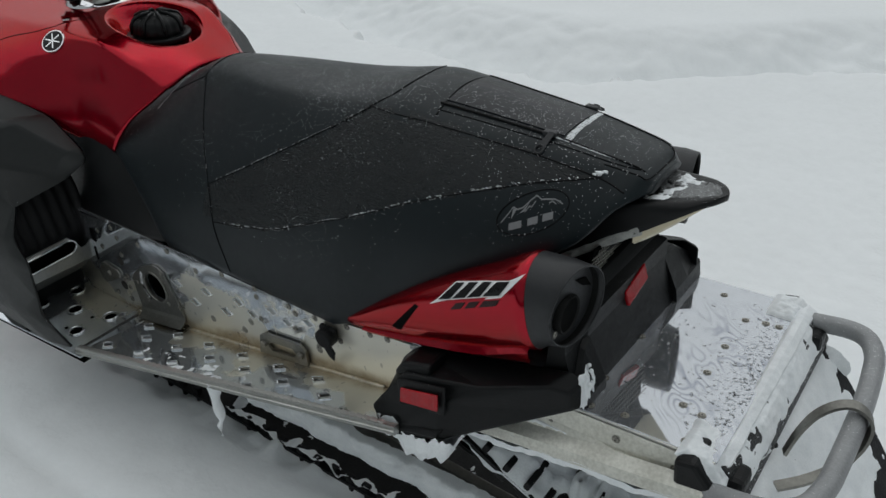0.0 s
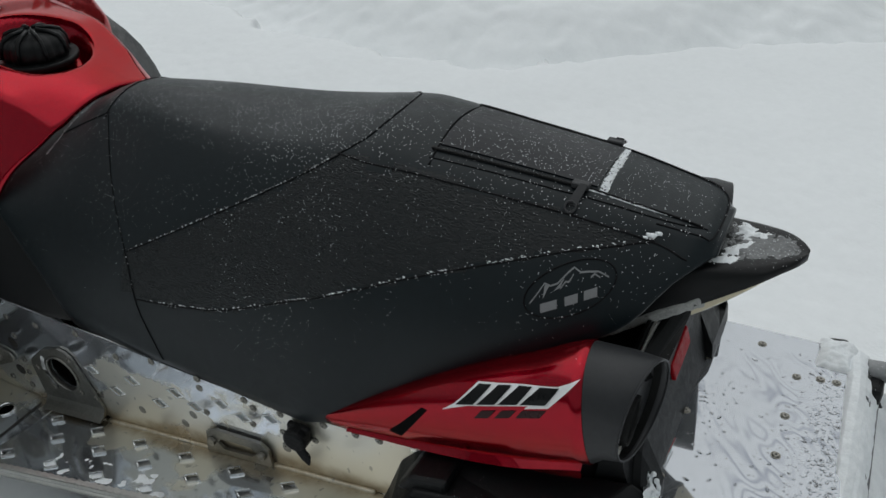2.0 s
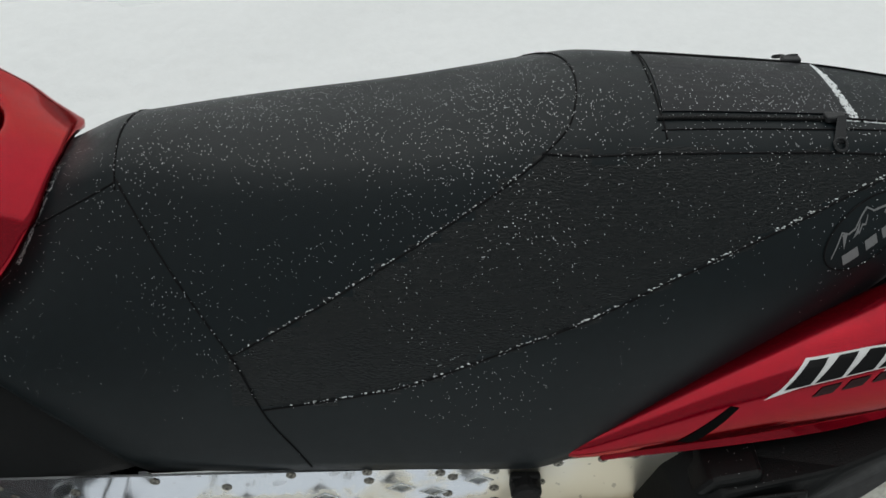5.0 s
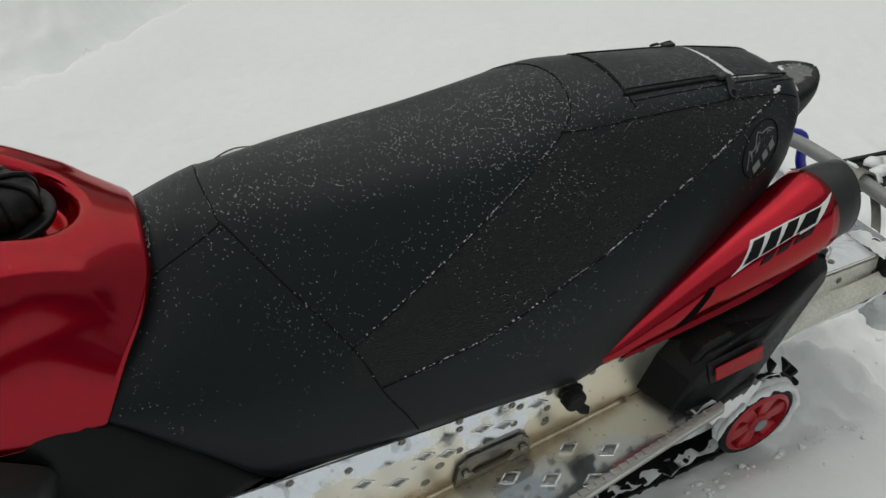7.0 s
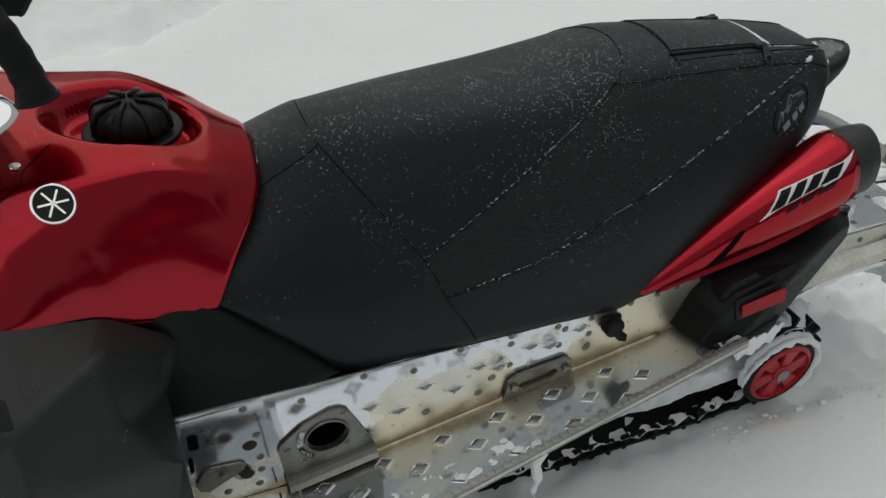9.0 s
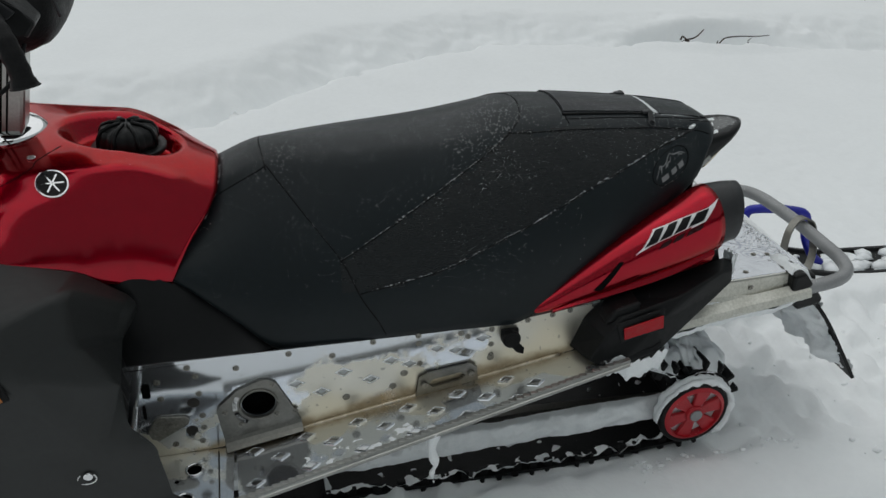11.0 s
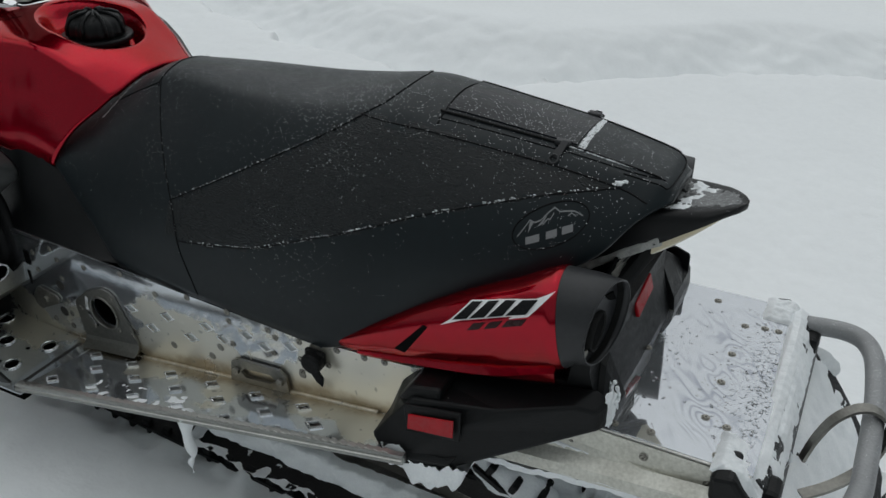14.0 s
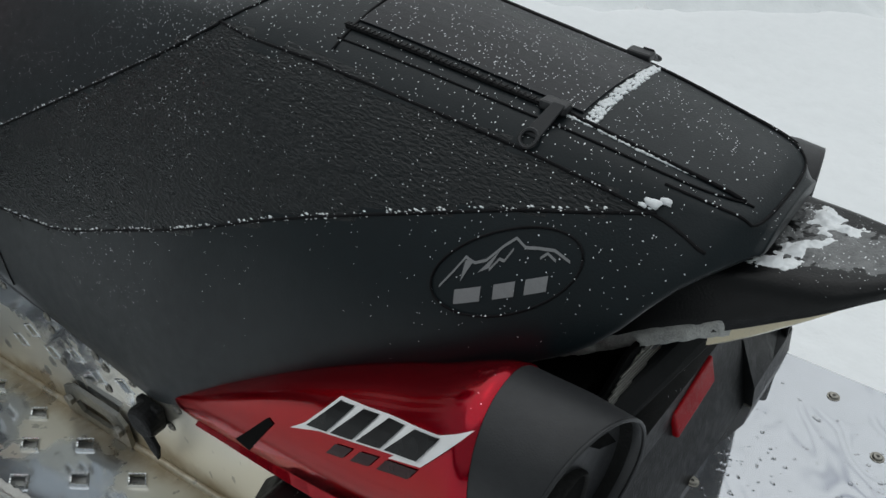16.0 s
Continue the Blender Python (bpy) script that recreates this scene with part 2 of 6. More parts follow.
wavy = math_node(nt, "PINGPONG", math_node(nt, "MULTIPLY", field, 8.5), 0.5)
lines = ramp_node(nt, wavy, 0.0, 0.34, 1.0, 0.0)
lines = math_node(nt, "MULTIPLY", lines, ramp_node(nt, noise_node(nt, co, 9.0, 3), 0.42, 0.64))
bs = nt.nodes["Principled BSDF"]
dirt = noise_node(nt, co, 60.0, 4, 0.6)
nt.links.new(mix_node(nt, lines, mix_node(nt, ramp_node(nt, dirt, 0.35, 0.7, 0, 0.3), (0.56, 0.58, 0.61), (0.50, 0.52, 0.54)), (0.34, 0.36, 0.41)), bs.inputs["Base Color"])
nt.links.new(math_node(nt, "MULTIPLY_ADD", lines, 0.08, math_node(nt, "MULTIPLY_ADD", dirt, 0.03, 0.02)), bs.inputs["Roughness"])
bs.inputs["Metallic"].default_value = 0.80
INNER = mat("dark_tip_lining", (0.007, 0.0072, 0.007), 0.6, vary=0.3, scale=30, bump=0.3, bump_scale=500, spec=0.2)
WHITE = mat("white_decal", (0.80, 0.80, 0.80), 0.35, vary=0.03, coat=0.5)
BLACK_DECAL = mat("black_decal", (0.004, 0.004, 0.0045), 0.3, vary=0.1, spec=0.25)
DARK_RED = mat("dark_red_decal", (0.022, 0.002, 0.003), 0.3, vary=0.1, spec=0.25)
ICY_BLACK = mat("icy_black_plastic", (0.010, 0.011, 0.012), 0.35, vary=0.2, scale=40, bump=0.9, bump_scale=260, specks=0.60, speck_scale=260, spec=0.4)
ICY_PLASTIC = mat("speckled_black_plastic", (0.0042, 0.0047, 0.0052), 0.36, vary=0.15, scale=9, bump=0.2, bump_scale=600, specks=0.27, speck_scale=700, rough_vary=0.1, spec=0.26)
GRIME = mat("rivet_grime", (0.035, 0.032, 0.028), 0.6, 0.3, vary=0.3, scale=200)
FROST = mat("frosted_aluminium", (0.70, 0.69, 0.63), 0.42, 0.35, vary=0.10, scale=16, bump=0.5, bump_scale=120, tint=(0.54, 0.53, 0.47))
EDGE = mat("bright_cut_edge", (0.86, 0.87, 0.88), 0.22, 1.0, vary=0.06, scale=60)
GREY_PRINT = mat("grey_print", (0.20, 0.205, 0.21), 0.55, vary=0.1, scale=80)
LEAF = mat("dry_leaf", (0.26, 0.11, 0.03), 0.7, vary=0.35, scale=40)
TWIG = mat("bare_twig", (0.045, 0.032, 0.024), 0.8, vary=0.3, scale=60)


# ---- building tools ----
def curve(pts):
    """A smooth function through (x, value) pairs."""
    xs = [p[0] for p in pts]
    ys = [p[1] for p in pts]
    k = [0.0] * len(xs)
    for i in range(1, len(xs) - 1):
        a, b = (ys[i] - ys[i - 1]) / (xs[i] - xs[i - 1]), (ys[i + 1] - ys[i]) / (xs[i + 1] - xs[i])
        k[i] = 0 if a * b <= 0 else 2 * a * b / (a + b)
    k[0] = (ys[1] - ys[0]) / (xs[1] - xs[0])
    k[-1] = (ys[-1] - ys[-2]) / (xs[-1] - xs[-2])

    def f(x):
        x = min(max(x, xs[0]), xs[-1])
        i = max(0, min(len(xs) - 2, sum(1 for v in xs if v <= x) - 1))
        h = xs[i + 1] - xs[i]
        s = (x - xs[i]) / h
        return ((1 + 2 * s) * (1 - s) ** 2 * ys[i] + s * (1 - s) ** 2 * h * k[i] + s * s * (3 - 2 * s) * ys[i + 1] + s * s * (s - 1) * h * k[i + 1])
    return f


def smooth_line(pts, steps=6):
    """A Catmull-Rom line through 3D points."""
    P = [Vector(p) for p in pts]
    out = []
    for i in range(len(P) - 1):
        a, b, c, d = P[max(i - 1, 0)], P[i], P[i + 1], P[min(i + 2, len(P) - 1)]
        for j in range(steps):
            s = j / steps
            out.append(0.5 * (2 * b + (c - a) * s + (2 * a - 5 * b + 4 * c - d) * s * s + (3 * b - a - 3 * c + d) * s ** 3))
    return out + [P[-1]]


def part(name, bm, material, parent, label="", smooth=False):
    """One mesh object under a thing or a part."""
    bmesh.ops.recalc_face_normals(bm, faces=bm.faces)
    me = bpy.data.meshes.new(name)
    bm.to_mesh(me)
    bm.free()
    for m in material if isinstance(material, (list, tuple)) else [material]:
        me.materials.append(m)
    if smooth:
        me.shade_smooth()
    ob = new(name, me)
    if parent:
        ob.parent = parent
    return tagged(ob, label)


def loft(rows, close_v=False, cap=False):
    """A skin over rows of points."""
    bm = bmesh.new()
    vs = [[bm.verts.new(p) for p in r] for r in rows]
    n = len(rows[0])
    for a, b in zip(vs, vs[1:]):
        for j in range(n if close_v else n - 1):
            try:
                bm.faces.new((a[j], a[(j + 1) % n], b[(j + 1) % n], b[j]))
            except ValueError:
                pass
    if cap:
        bm.faces.new(vs[0])
        bm.faces.new(vs[-1])
    return bm


def tube(pts, r, n=10, bm=None, cap=True):
    """A round tube along points; r is a number or a function of 0..1."""
    bm = bm or bmesh.new()
    P = [Vector(p) for p in pts]
    rings, side = [], None
    for i, p in enumerate(P):
        d = (P[min(i + 1, len(P) - 1)] - P[max(i - 1, 0)]).normalized()
        if side is None:
            side = d.orthogonal().normalized()
        side = (side - d * side.dot(d)).normalized()
        up = d.cross(side)
        rad = r(i / max(1, len(P) - 1)) if callable(r) else r
        rings.append([bm.verts.new(p + rad * (math.cos(2 * math.pi * j / n) * side + math.sin(2 * math.pi * j / n) * up)) for j in range(n)])
    for a, b in zip(rings, rings[1:]):
        for j in range(n):
            bm.faces.new((a[j], a[(j + 1) % n], b[(j + 1) % n], b[j]))
    if cap:
        bm.faces.new(rings[0])
        bm.faces.new(rings[-1])
    return bm


def prism(outline, depth, bevel=0.0, bm=None, seg=2):
    """A flat outline of 3D points, thickened by the vector depth."""
    bm = bm or bmesh.new()
    lo = [bm.verts.new(p) for p in outline]
    hi = [bm.verts.new(Vector(p) + Vector(depth)) for p in outline]
    faces = [bm.faces.new(lo), bm.faces.new(hi)]
    for i in range(len(lo)):
        j = (i + 1) % len(lo)
        faces.append(bm.faces.new((lo[i], lo[j], hi[j], hi[i])))
    if bevel:
        edges = {e for f in faces for e in f.edges}
        bmesh.ops.bevel(bm, geom=list(edges), offset=bevel, segments=seg, profile=0.5, affect="EDGES")
    return bm


def block(c, size, bevel=0.004, turn=None, bm=None):
    bm = bm or bmesh.new()
    q = bmesh.ops.create_cube(bm, size=1)
    vs = q["verts"]
    m = Matrix.Translation(c) @ (turn.to_4x4() if turn else Matrix()) @ Matrix.Diagonal((*size, 1))
    bmesh.ops.transform(bm, matrix=m, verts=vs)
    if bevel:
        bmesh.ops.bevel(bm, geom=list({e for v in vs for e in v.link_edges}), offset=bevel, segments=2, profile=0.5, affect="EDGES")
    return bm


def disc(c, axis, r, depth, n=24, bevel=0.0, bm=None, r2=None):
    """A short cylinder from c along axis."""
    bm = bm or bmesh.new()
    q = bmesh.ops.create_cone(bm, cap_ends=True, segments=n, radius1=r, radius2=r if r2 is None else r2, depth=depth)
    rot = Vector((0, 0, 1)).rotation_difference(Vector(axis)).to_matrix().to_4x4()
    bmesh.ops.transform(bm, matrix=Matrix.Translation(Vector(c) + Vector(axis).normalized() * depth / 2) @ rot, verts=q["verts"])
    if bevel:
        es = [e for e in {e for v in q["verts"] for e in v.link_edges} if e.calc_face_angle(0) > 0.8]
        bmesh.ops.bevel(bm, geom=es, offset=bevel, segments=2, profile=0.5, affect="EDGES")
    return bm


def lump(bm, c, size, seed, sub=2, rough=0.35):
    """A rough clod, joined into bm."""
    q = bmesh.ops.create_icosphere(bm, subdivisions=sub, radius=1)
    for v in q["verts"]:
        d = v.co.normalized()
        k = 1 + 1.2 * rough * noise.noise(d * 1.7 + Vector((seed * 3.7, seed * 1.3, seed))) + 0.8 * rough * noise.noise(d * 4 + Vector((seed, 0, 0))) + 0.4 * rough * noise.noise(d * 9 + Vector((0, seed, 0)))
        v.co = Vector(c) + Vector((d.x * size[0], d.y * size[1], d.z * size[2])) * k


def crust(fn, nu, nv, thick, seed, bm=None, freq=14.0, bias=0.0):
    """A ragged sheet of caked snow over a surface: fn gives the point and normal at u, v."""
    bm = bm or bmesh.new()
    grid = []
    for i in range(nu + 1):
        row = []
        for j in range(nv + 1):
            u, v = i / nu, j / nv
            p, n_ = fn(u, v)
            q = p * freq + Vector((seed * 5.1, seed * 2.3, seed * 7.7))
            h = 0.45 + (bias(p) if callable(bias) else bias) + 0.9 * noise.noise(q) + 0.45 * noise.noise(q * 2.3) + 0.22 * noise.noise(q * 5.7)
            e = min(u, 1 - u, v, 1 - v) * 9
            row.append(bm.verts.new(p + n_ * thick * (min(h, 1.4) - 1.2 * max(0, 1 - e))))
        grid.append(row)
    for i in range(nu):
        for j in range(nv):
            bm.faces.new((grid[i][j], grid[i + 1][j], grid[i + 1][j + 1], grid[i][j + 1]))
    return bm


def mirrored(bm, y0=-0.015):
    """The other side's copy of a mesh."""
    b = bm.copy()
    for v in b.verts:
        y = 2 * y0 - v.co.y
        v.co.x += 0.004 * (y - v.co.y)
        v.co.y = y
    bmesh.ops.reverse_faces(b, faces=b.faces)
    return b


# ---- the snow ----
LEDGE = curve([(-4.0, 2.3), (-2.25, 1.92), (-1.7, 1.70), (-1.0, 1.72), (-0.73, 1.88), (-0.4, 2.17), (0.07, 2.45), (0.7, 2.68), (1.5, 2.62), (2.6, 2.45), (4.5, 2.2)])


def step(a, b, v):
    s = min(1, max(0, (v - a) / (b - a)))
    return s * s * (3 - 2 * s)


def ground_z(x, y):
    far = step(7, 30, math.hypot(x, y))
    z = 0.035 * noise.noise((x * 0.55, y * 0.55, 0.3)) + 0.012 * noise.noise((x * 1.9, y * 1.9, 4.0))
    # an old, half-buried trail edge behind the machine
    d = y - LEDGE(x) + 0.04 * noise.noise((x * 2.2, y * 1.1, 9.0)) + 0.05 * noise.noise((x * 6, y * 6, 2.0)) + 0.035 * noise.noise((x * 15, y * 15, 5.0))
    z += (0.03 - 0.21 * step(-0.008, 0.030, d) + 0.22 * step(0.10, 0.85, d)) * (1 - far)
    z += 0.02 * step(-0.6, -0.05, d) * (1 - step(-0.05, 0.05, d))
    # round clods along that edge
    for cx, cy, r in ((-0.88, 1.93, 0.17), (-1.22, 1.90, 0.09), (-1.40, 1.92, 0.08)):
        q = math.hypot(x - cx, (y - cy) * 1.3) / r
        if q < 1:
            z += 0.60 * r * (1 - q * q) ** 0.8
    # a hollow round the buried twigs
    q = math.hypot((x - 1.98) / 0.60, (y - 2.88) / 0.32)
    z += -0.16 * (1 - step(0.55, 1.0, q)) + 0.03 * step(0.7, 1.0, q) * (1 - step(1.0, 1.5, q))
    # the trench that the drive belt pressed
    w = abs(y + 0.01)
    t = (1 - step(0.19, 0.27, w)) * step(-1.35, -1.1, x) * (1 - step(4.0, 6.0, x))
    rough = 0.55 * noise.noise((x * 13, y * 13, 1.0)) + 0.45 * noise.noise((x * 31, y * 31, 7.0))
    bars = 0.5 + 0.5 * math.sin(2 * math.pi * (x / 0.075) + 2.2 * noise.noise((x * 5, y * 5, 3.0)))
    z += t * (-0.035 + 0.048 * rough + 0.020 * bars * step(0.2, 0.4, x))
    z += 0.018 * step(0.20, 0.27, w) * (1 - step(0.27, 0.40, w)) * (0.6 + 0.8 * noise.noise((x * 9, y * 9, 5.0))) * step(0.0, 0.3, x) * (1 - step(3, 5, x))
    # ski grooves beside it
    for gy in (-0.47, -0.60):
        g = math.exp(-((y - gy - 0.03 * math.sin(x * 1.7)) / 0.022) ** 2)
        z -= 0.016 * g * (1 - step(1.5, 3.0, abs(x)))
    z += 0.005 * noise.noise((x * 22, y * 22, 8.0)) * (1 - step(1.0, 2.5, abs(y)))
    z += 0.014 * noise.noise((x * 9, y * 9, 12.0)) * step(0.1, 0.5, x) * (1 - step(2.2, 3.2, x)) * step(0.24, 0.30, w) * (1 - step(0.45, 0.7, w))
    z += far * 0.8 * noise.noise((x * 0.012, y * 0.012, 6.0))
    return z


def spread(lo, hi, fine, out):
    v = [lo + fine * i for i in range(int(round((hi - lo) / fine)) + 1)]
    step_, a, b = fine, v[0], v[-1]
    left, right = [], []
    while b < out:
        step_ *= 1.22
        b += step_
        a -= step_
        right.append(b)
        left.append(a)
    return left[::-1] + v + right


gx, gy = spread(-2.6, 3.2, 0.017, 400), spread(-1.2, 3.6, 0.017, 400)
ground_me = bpy.data.meshes.new("ground")
ground_me.from_pydata([(x, y, ground_z(x, y)) for x in gx for y in gy], [],
                      [(i * len(gy) + j, (i + 1) * len(gy) + j, (i + 1) * len(gy) + j + 1, i * len(gy) + j + 1)
                       for i in range(len(gx) - 1) for j in range(len(gy) - 1)])
ground_me.materials.append(SNOW)
ground_me.shade_smooth()
tagged(new("ground", ground_me), "deep white snow with soft drifts and a churned trench", "snow", kind="structure")

# ---- the wood that rings the clearing, mirrored in paint and metal ----
WOOD = mat("snowy_conifer", (0.020, 0.032, 0.024), 0.9, vary=0.5, scale=1.5, tint=(0.09, 0.10, 0.10))


def far_woods():
    rnd = random.Random(77)
    verts, faces = [], []
    for i in range(420):
        a = 2 * math.pi * (i + rnd.uniform(-0.4, 0.4)) / 420
        r = rnd.uniform(46, 70)
        x, y, h = r * math.cos(a), r * math.sin(a), rnd.uniform(6.0, 12.5)
        z, wide = ground_z(x, y) - 0.3, rnd.uniform(0.14, 0.20)
        for k in range(5):
            lo, hi = z + h * (0.08 + 0.17 * k), z + h * min(1.0, 0.38 + 0.17 * k)
            rad = h * wide * (1 - 0.17 * k)
            b = len(verts)
            for j in range(10):
                q = 2 * math.pi * j / 10 + k
                s_ = rad * (1.0 if j % 2 else 0.62) * rnd.uniform(0.85, 1.15)
                verts.append((x + s_ * math.cos(q), y + s_ * math.sin(q), lo + rnd.uniform(-0.15, 0.25)))
            verts.append((x, y, hi))
            faces += [(b + j, b + (j + 1) % 10, b + 10) for j in range(10)]
        b = len(verts)
        for j in range(5):
            q = 2 * math.pi * j / 5
            verts.append((x + 0.16 * math.cos(q), y + 0.16 * math.sin(q), z))
            verts.append((x + 0.10 * math.cos(q), y + 0.10 * math.sin(q), z + 0.4 * h))
        faces += [(b + 2 * j, b + 2 * ((j + 1) % 5), b + 2 * ((j + 1) % 5) + 1, b + 2 * j + 1) for j in range(5)]
    me = bpy.data.meshes.new("far_woods")
    me.from_pydata(verts, [], faces)
    me.materials.append(WOOD)
    tagged(new("far_woods", me), "dark conifers dusted with snow, ringing the clearing", "woods", kind="stuff")


far_woods()

# ---- the snowmobile ----
YC = -0.010


def axis_y(x):
    """The machine's middle line, which runs a little askew."""
    return -0.003 - 0.036 * x


sled = tagged(new("snowmobile"), "red and black snowmobile with polished tunnel, dusted with snow", "snowmobile")

# seat: sections from front to rear
S_ZC = curve([(-0.93, 0.59), (-0.85, 0.642), (-0.80, 0.668), (-0.725, 0.702), (-0.6, 0.716), (-0.5, 0.724), (-0.415, 0.733), (-0.34, 0.748), (-0.27, 0.766), (-0.22, 0.770), (-0.17, 0.768), (-0.1, 0.762), (0, 0.752), (0.08, 0.742), (0.13, 0.733), (0.147, 0.722)])
S_YE = curve([(-0.93, 0.062), (-0.80, 0.066), (-0.72, 0.064), (-0.6, 0.080), (-0.45, 0.090), (-0.29, 0.094), (-0.17, 0.091), (0, 0.070), (0.09, 0.062), (0.125, 0.056), (0.138, 0.050), (0.147, 0.036)])
S_ZE = curve([(-0.93, 0.585), (-0.8, 0.655), (-0.72, 0.688), (-0.6, 0.700), (-0.45, 0.715), (-0.34, 0.732), (-0.29, 0.741), (-0.235, 0.749), (-0.17, 0.747), (0, 0.744), (0.09, 0.735), (0.13, 0.729), (0.147, 0.718)])
S_ZB = curve([(-0.93, 0.55), (-0.892, 0.535), (-0.80, 0.463), (-0.712, 0.398), (-0.534, 0.408), (-0.3, 0.412), (-0.25, 0.43), (-0.1, 0.535), (0, 0.600), (0.04, 0.621), (0.08, 0.645), (0.10, 0.667), (0.115, 0.690), (0.13, 0.702), (0.147, 0.709)])
S_YB = curve([(-0.93, 0.170), (-0.892, 0.184), (-0.8, 0.206), (-0.712, 0.223), (-0.534, 0.227), (-0.3, 0.227), (-0.15, 0.207), (0, 0.167), (0.08, 0.130), (0.115, 0.099), (0.13, 0.082), (0.147, 0.054)])
S_SW = curve([(-0.93, 1.9), (-0.6, 1.9), (-0.45, 2.1), (-0.28, 2.3), (-0.1, 2.2), (0.05, 1.7), (0.12, 1.3), (0.147, 1.2)])


def seat_section(x):
    m = axis_y(x)
    zc, ye, ze, zb, yb = S_ZC(x), S_YE(x), S_ZE(x), S_ZB(x), S_YB(x)
    half = [(ye * i / 8, zc - (zc - ze) * (i / 8) ** 2) for i in range(9)]
    for i in range(1, 23):
        s = i / 22
        half.append((ye + (yb - ye) * (1 - (1 - s) ** S_SW(x)), ze + (zb - ze) * s))
    for _ in range(1):
        half = [half[0]] + [tuple((half[i - 1][k] + 2 * half[i][k] + half[i + 1][k]) / 4 for k in (0, 1)) for i in range(1, len(half) - 1)] + [half[-1]]
    half += [(yb - 0.004, zb - 0.004), (yb - 0.02, zb - 0.005), (yb * 0.5, zb - 0.004)]
    left = [(x, m - y, z) for y, z in half]
    right = [(x, m + y, z) for y, z in half[1:]]
    return left[::-1] + right


stations = [-0.93 + 1.06 * i / 96 for i in range(97)] + [0.136, 0.141, 0.145, 0.147]
rings = [seat_section(x) for x in stations]
for dx, k in ((0.0025, 0.97), (0.0038, 0.92), (0.0042, 0.85)):
    m, c = axis_y(0.147), 0.714
    rings.append([(0.147 + dx, m + (y - m) * k, c + (z - c) * k) for _, y, z in seat_section(0.147)])
bm = loft(rings, close_v=True, cap=True)
UPPER = curve([(-0.609, 0.549), (-0.516, 0.602), (-0.43, 0.652), (-0.342, 0.704), (-0.289, 0.738)])
LOWER = curve([(-0.578, 0.495), (-0.49, 0.514), (-0.42, 0.533), (-0.34, 0.568), (-0.244, 0.610), (-0.16, 0.649), (-0.09, 0.676), (0.0, 0.704), (0.045, 0.714), (0.09, 0.723), (0.13, 0.728)])
BAG = curve([(-0.291, 0.739), (-0.17, 0.741), (0.0, 0.733), (0.089, 0.722), (0.14, 0.71)])
for f in bm.faces:
    c = f.calc_center_median()
    if abs(c.y) > 0.03 and -0.609 < c.x < 0.1 and LOWER(max(c.x, -0.578)) < c.z < (UPPER(c.x) if c.x < -0.291 else BAG(c.x)):
        f.material_index = 1
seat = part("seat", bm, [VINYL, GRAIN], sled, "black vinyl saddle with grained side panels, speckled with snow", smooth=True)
bpy.context.view_layer.update()


def snap(ob, origin, way):
    hit, place, normal, _ = ob.ray_cast(Vector(origin), Vector(way))
    return (place, normal) if hit else (None, None)


def side(ob, x, z, lift=0.0):
    """The point of ob's near side at x, z."""
    p, n = snap(ob, (x, -2, z), (0, 1, 0))
    return None if p is None else p + n * lift


def above(ob, x, y, lift=0.0):
    p, n = snap(ob, (x, y, 3), (0, 0, -1))
    return None if p is None else p + n * lift


def laid(ob, corners, where, lift, nu=10, nv=4, bm=None):
    """A four-cornered patch that follows ob's skin."""
    bm = bm or bmesh.new()
    A, B, C, D = [Vector(c) for c in corners]
    grid = []
    for i in range(nu + 1):
        row = []
        for j in range(nv + 1):
            u, v = i / nu, j / nv
            q = (A * (1 - u) + B * u) * (1 - v) + (D * (1 - u) + C * u) * v
            p = where(ob, q.x, q.y, lift)
            row.append(bm.verts.new(p) if p else None)
        grid.append(row)
    for i in range(nu):
        for j in range(nv):
            vs = (grid[i][j], grid[i + 1][j], grid[i + 1][j + 1], grid[i][j + 1])
            if all(vs):
                bm.faces.new(vs)
    return bm


def line_on(ob, pts, where, lift=0.0, n=40):
    L = smooth_line([(a, b, 0) for a, b in pts], max(2, n // len(pts)))
    return [p for p in (where(ob, q.x, q.y, lift) for q in L) if p]


def seam(pts, where=side, r=0.0012):
    P = line_on(seat, pts, where, 0.0003)
    if len(P) > 2:
        part("seam", tube(P, r, 6), THREAD, seat, "stitched seam with snow caught in it", smooth=True)
        if where is side:
            Q = [Vector((p.x, 2 * axis_y(p.x) - p.y, p.z)) for p in P]
            part("seam", tube(Q, r, 6), THREAD, seat, "stitched seam with snow caught in it", smooth=True)


seam([(x, UPPER(x)) for x in (-0.609, -0.516, -0.43, -0.342, -0.289)])
seam([(x, LOWER(x)) for x in (-0.578, -0.49, -0.42, -0.34, -0.244, -0.16, -0.09, 0.0, 0.045, 0.09)])
seam([(-0.721, 0.686), (-0.671, 0.629), (-0.607, 0.551), (-0.577, 0.488), (-0.550, 0.445), (-0.535, 0.414)])
seam([(-0.722, 0.684), (-0.77, 0.66), (-0.815, 0.636)])
seam([(-0.291, 0.739), (-0.17, 0.741), (0.0, 0.733), (0.089, 0.722), (0.125, 0.712)])
seam([(-0.722, -0.050), (-0.728, 0.023), (-0.722, 0.096)], above)
seam([(-0.291, -0.088), (-0.262, -0.06), (-0.250, 0.006), (-0.262, 0.07), (-0.291, 0.100)], above)
seam([(-0.172, -0.082), (-0.176, 0.003), (-0.172, 0.088)], above)

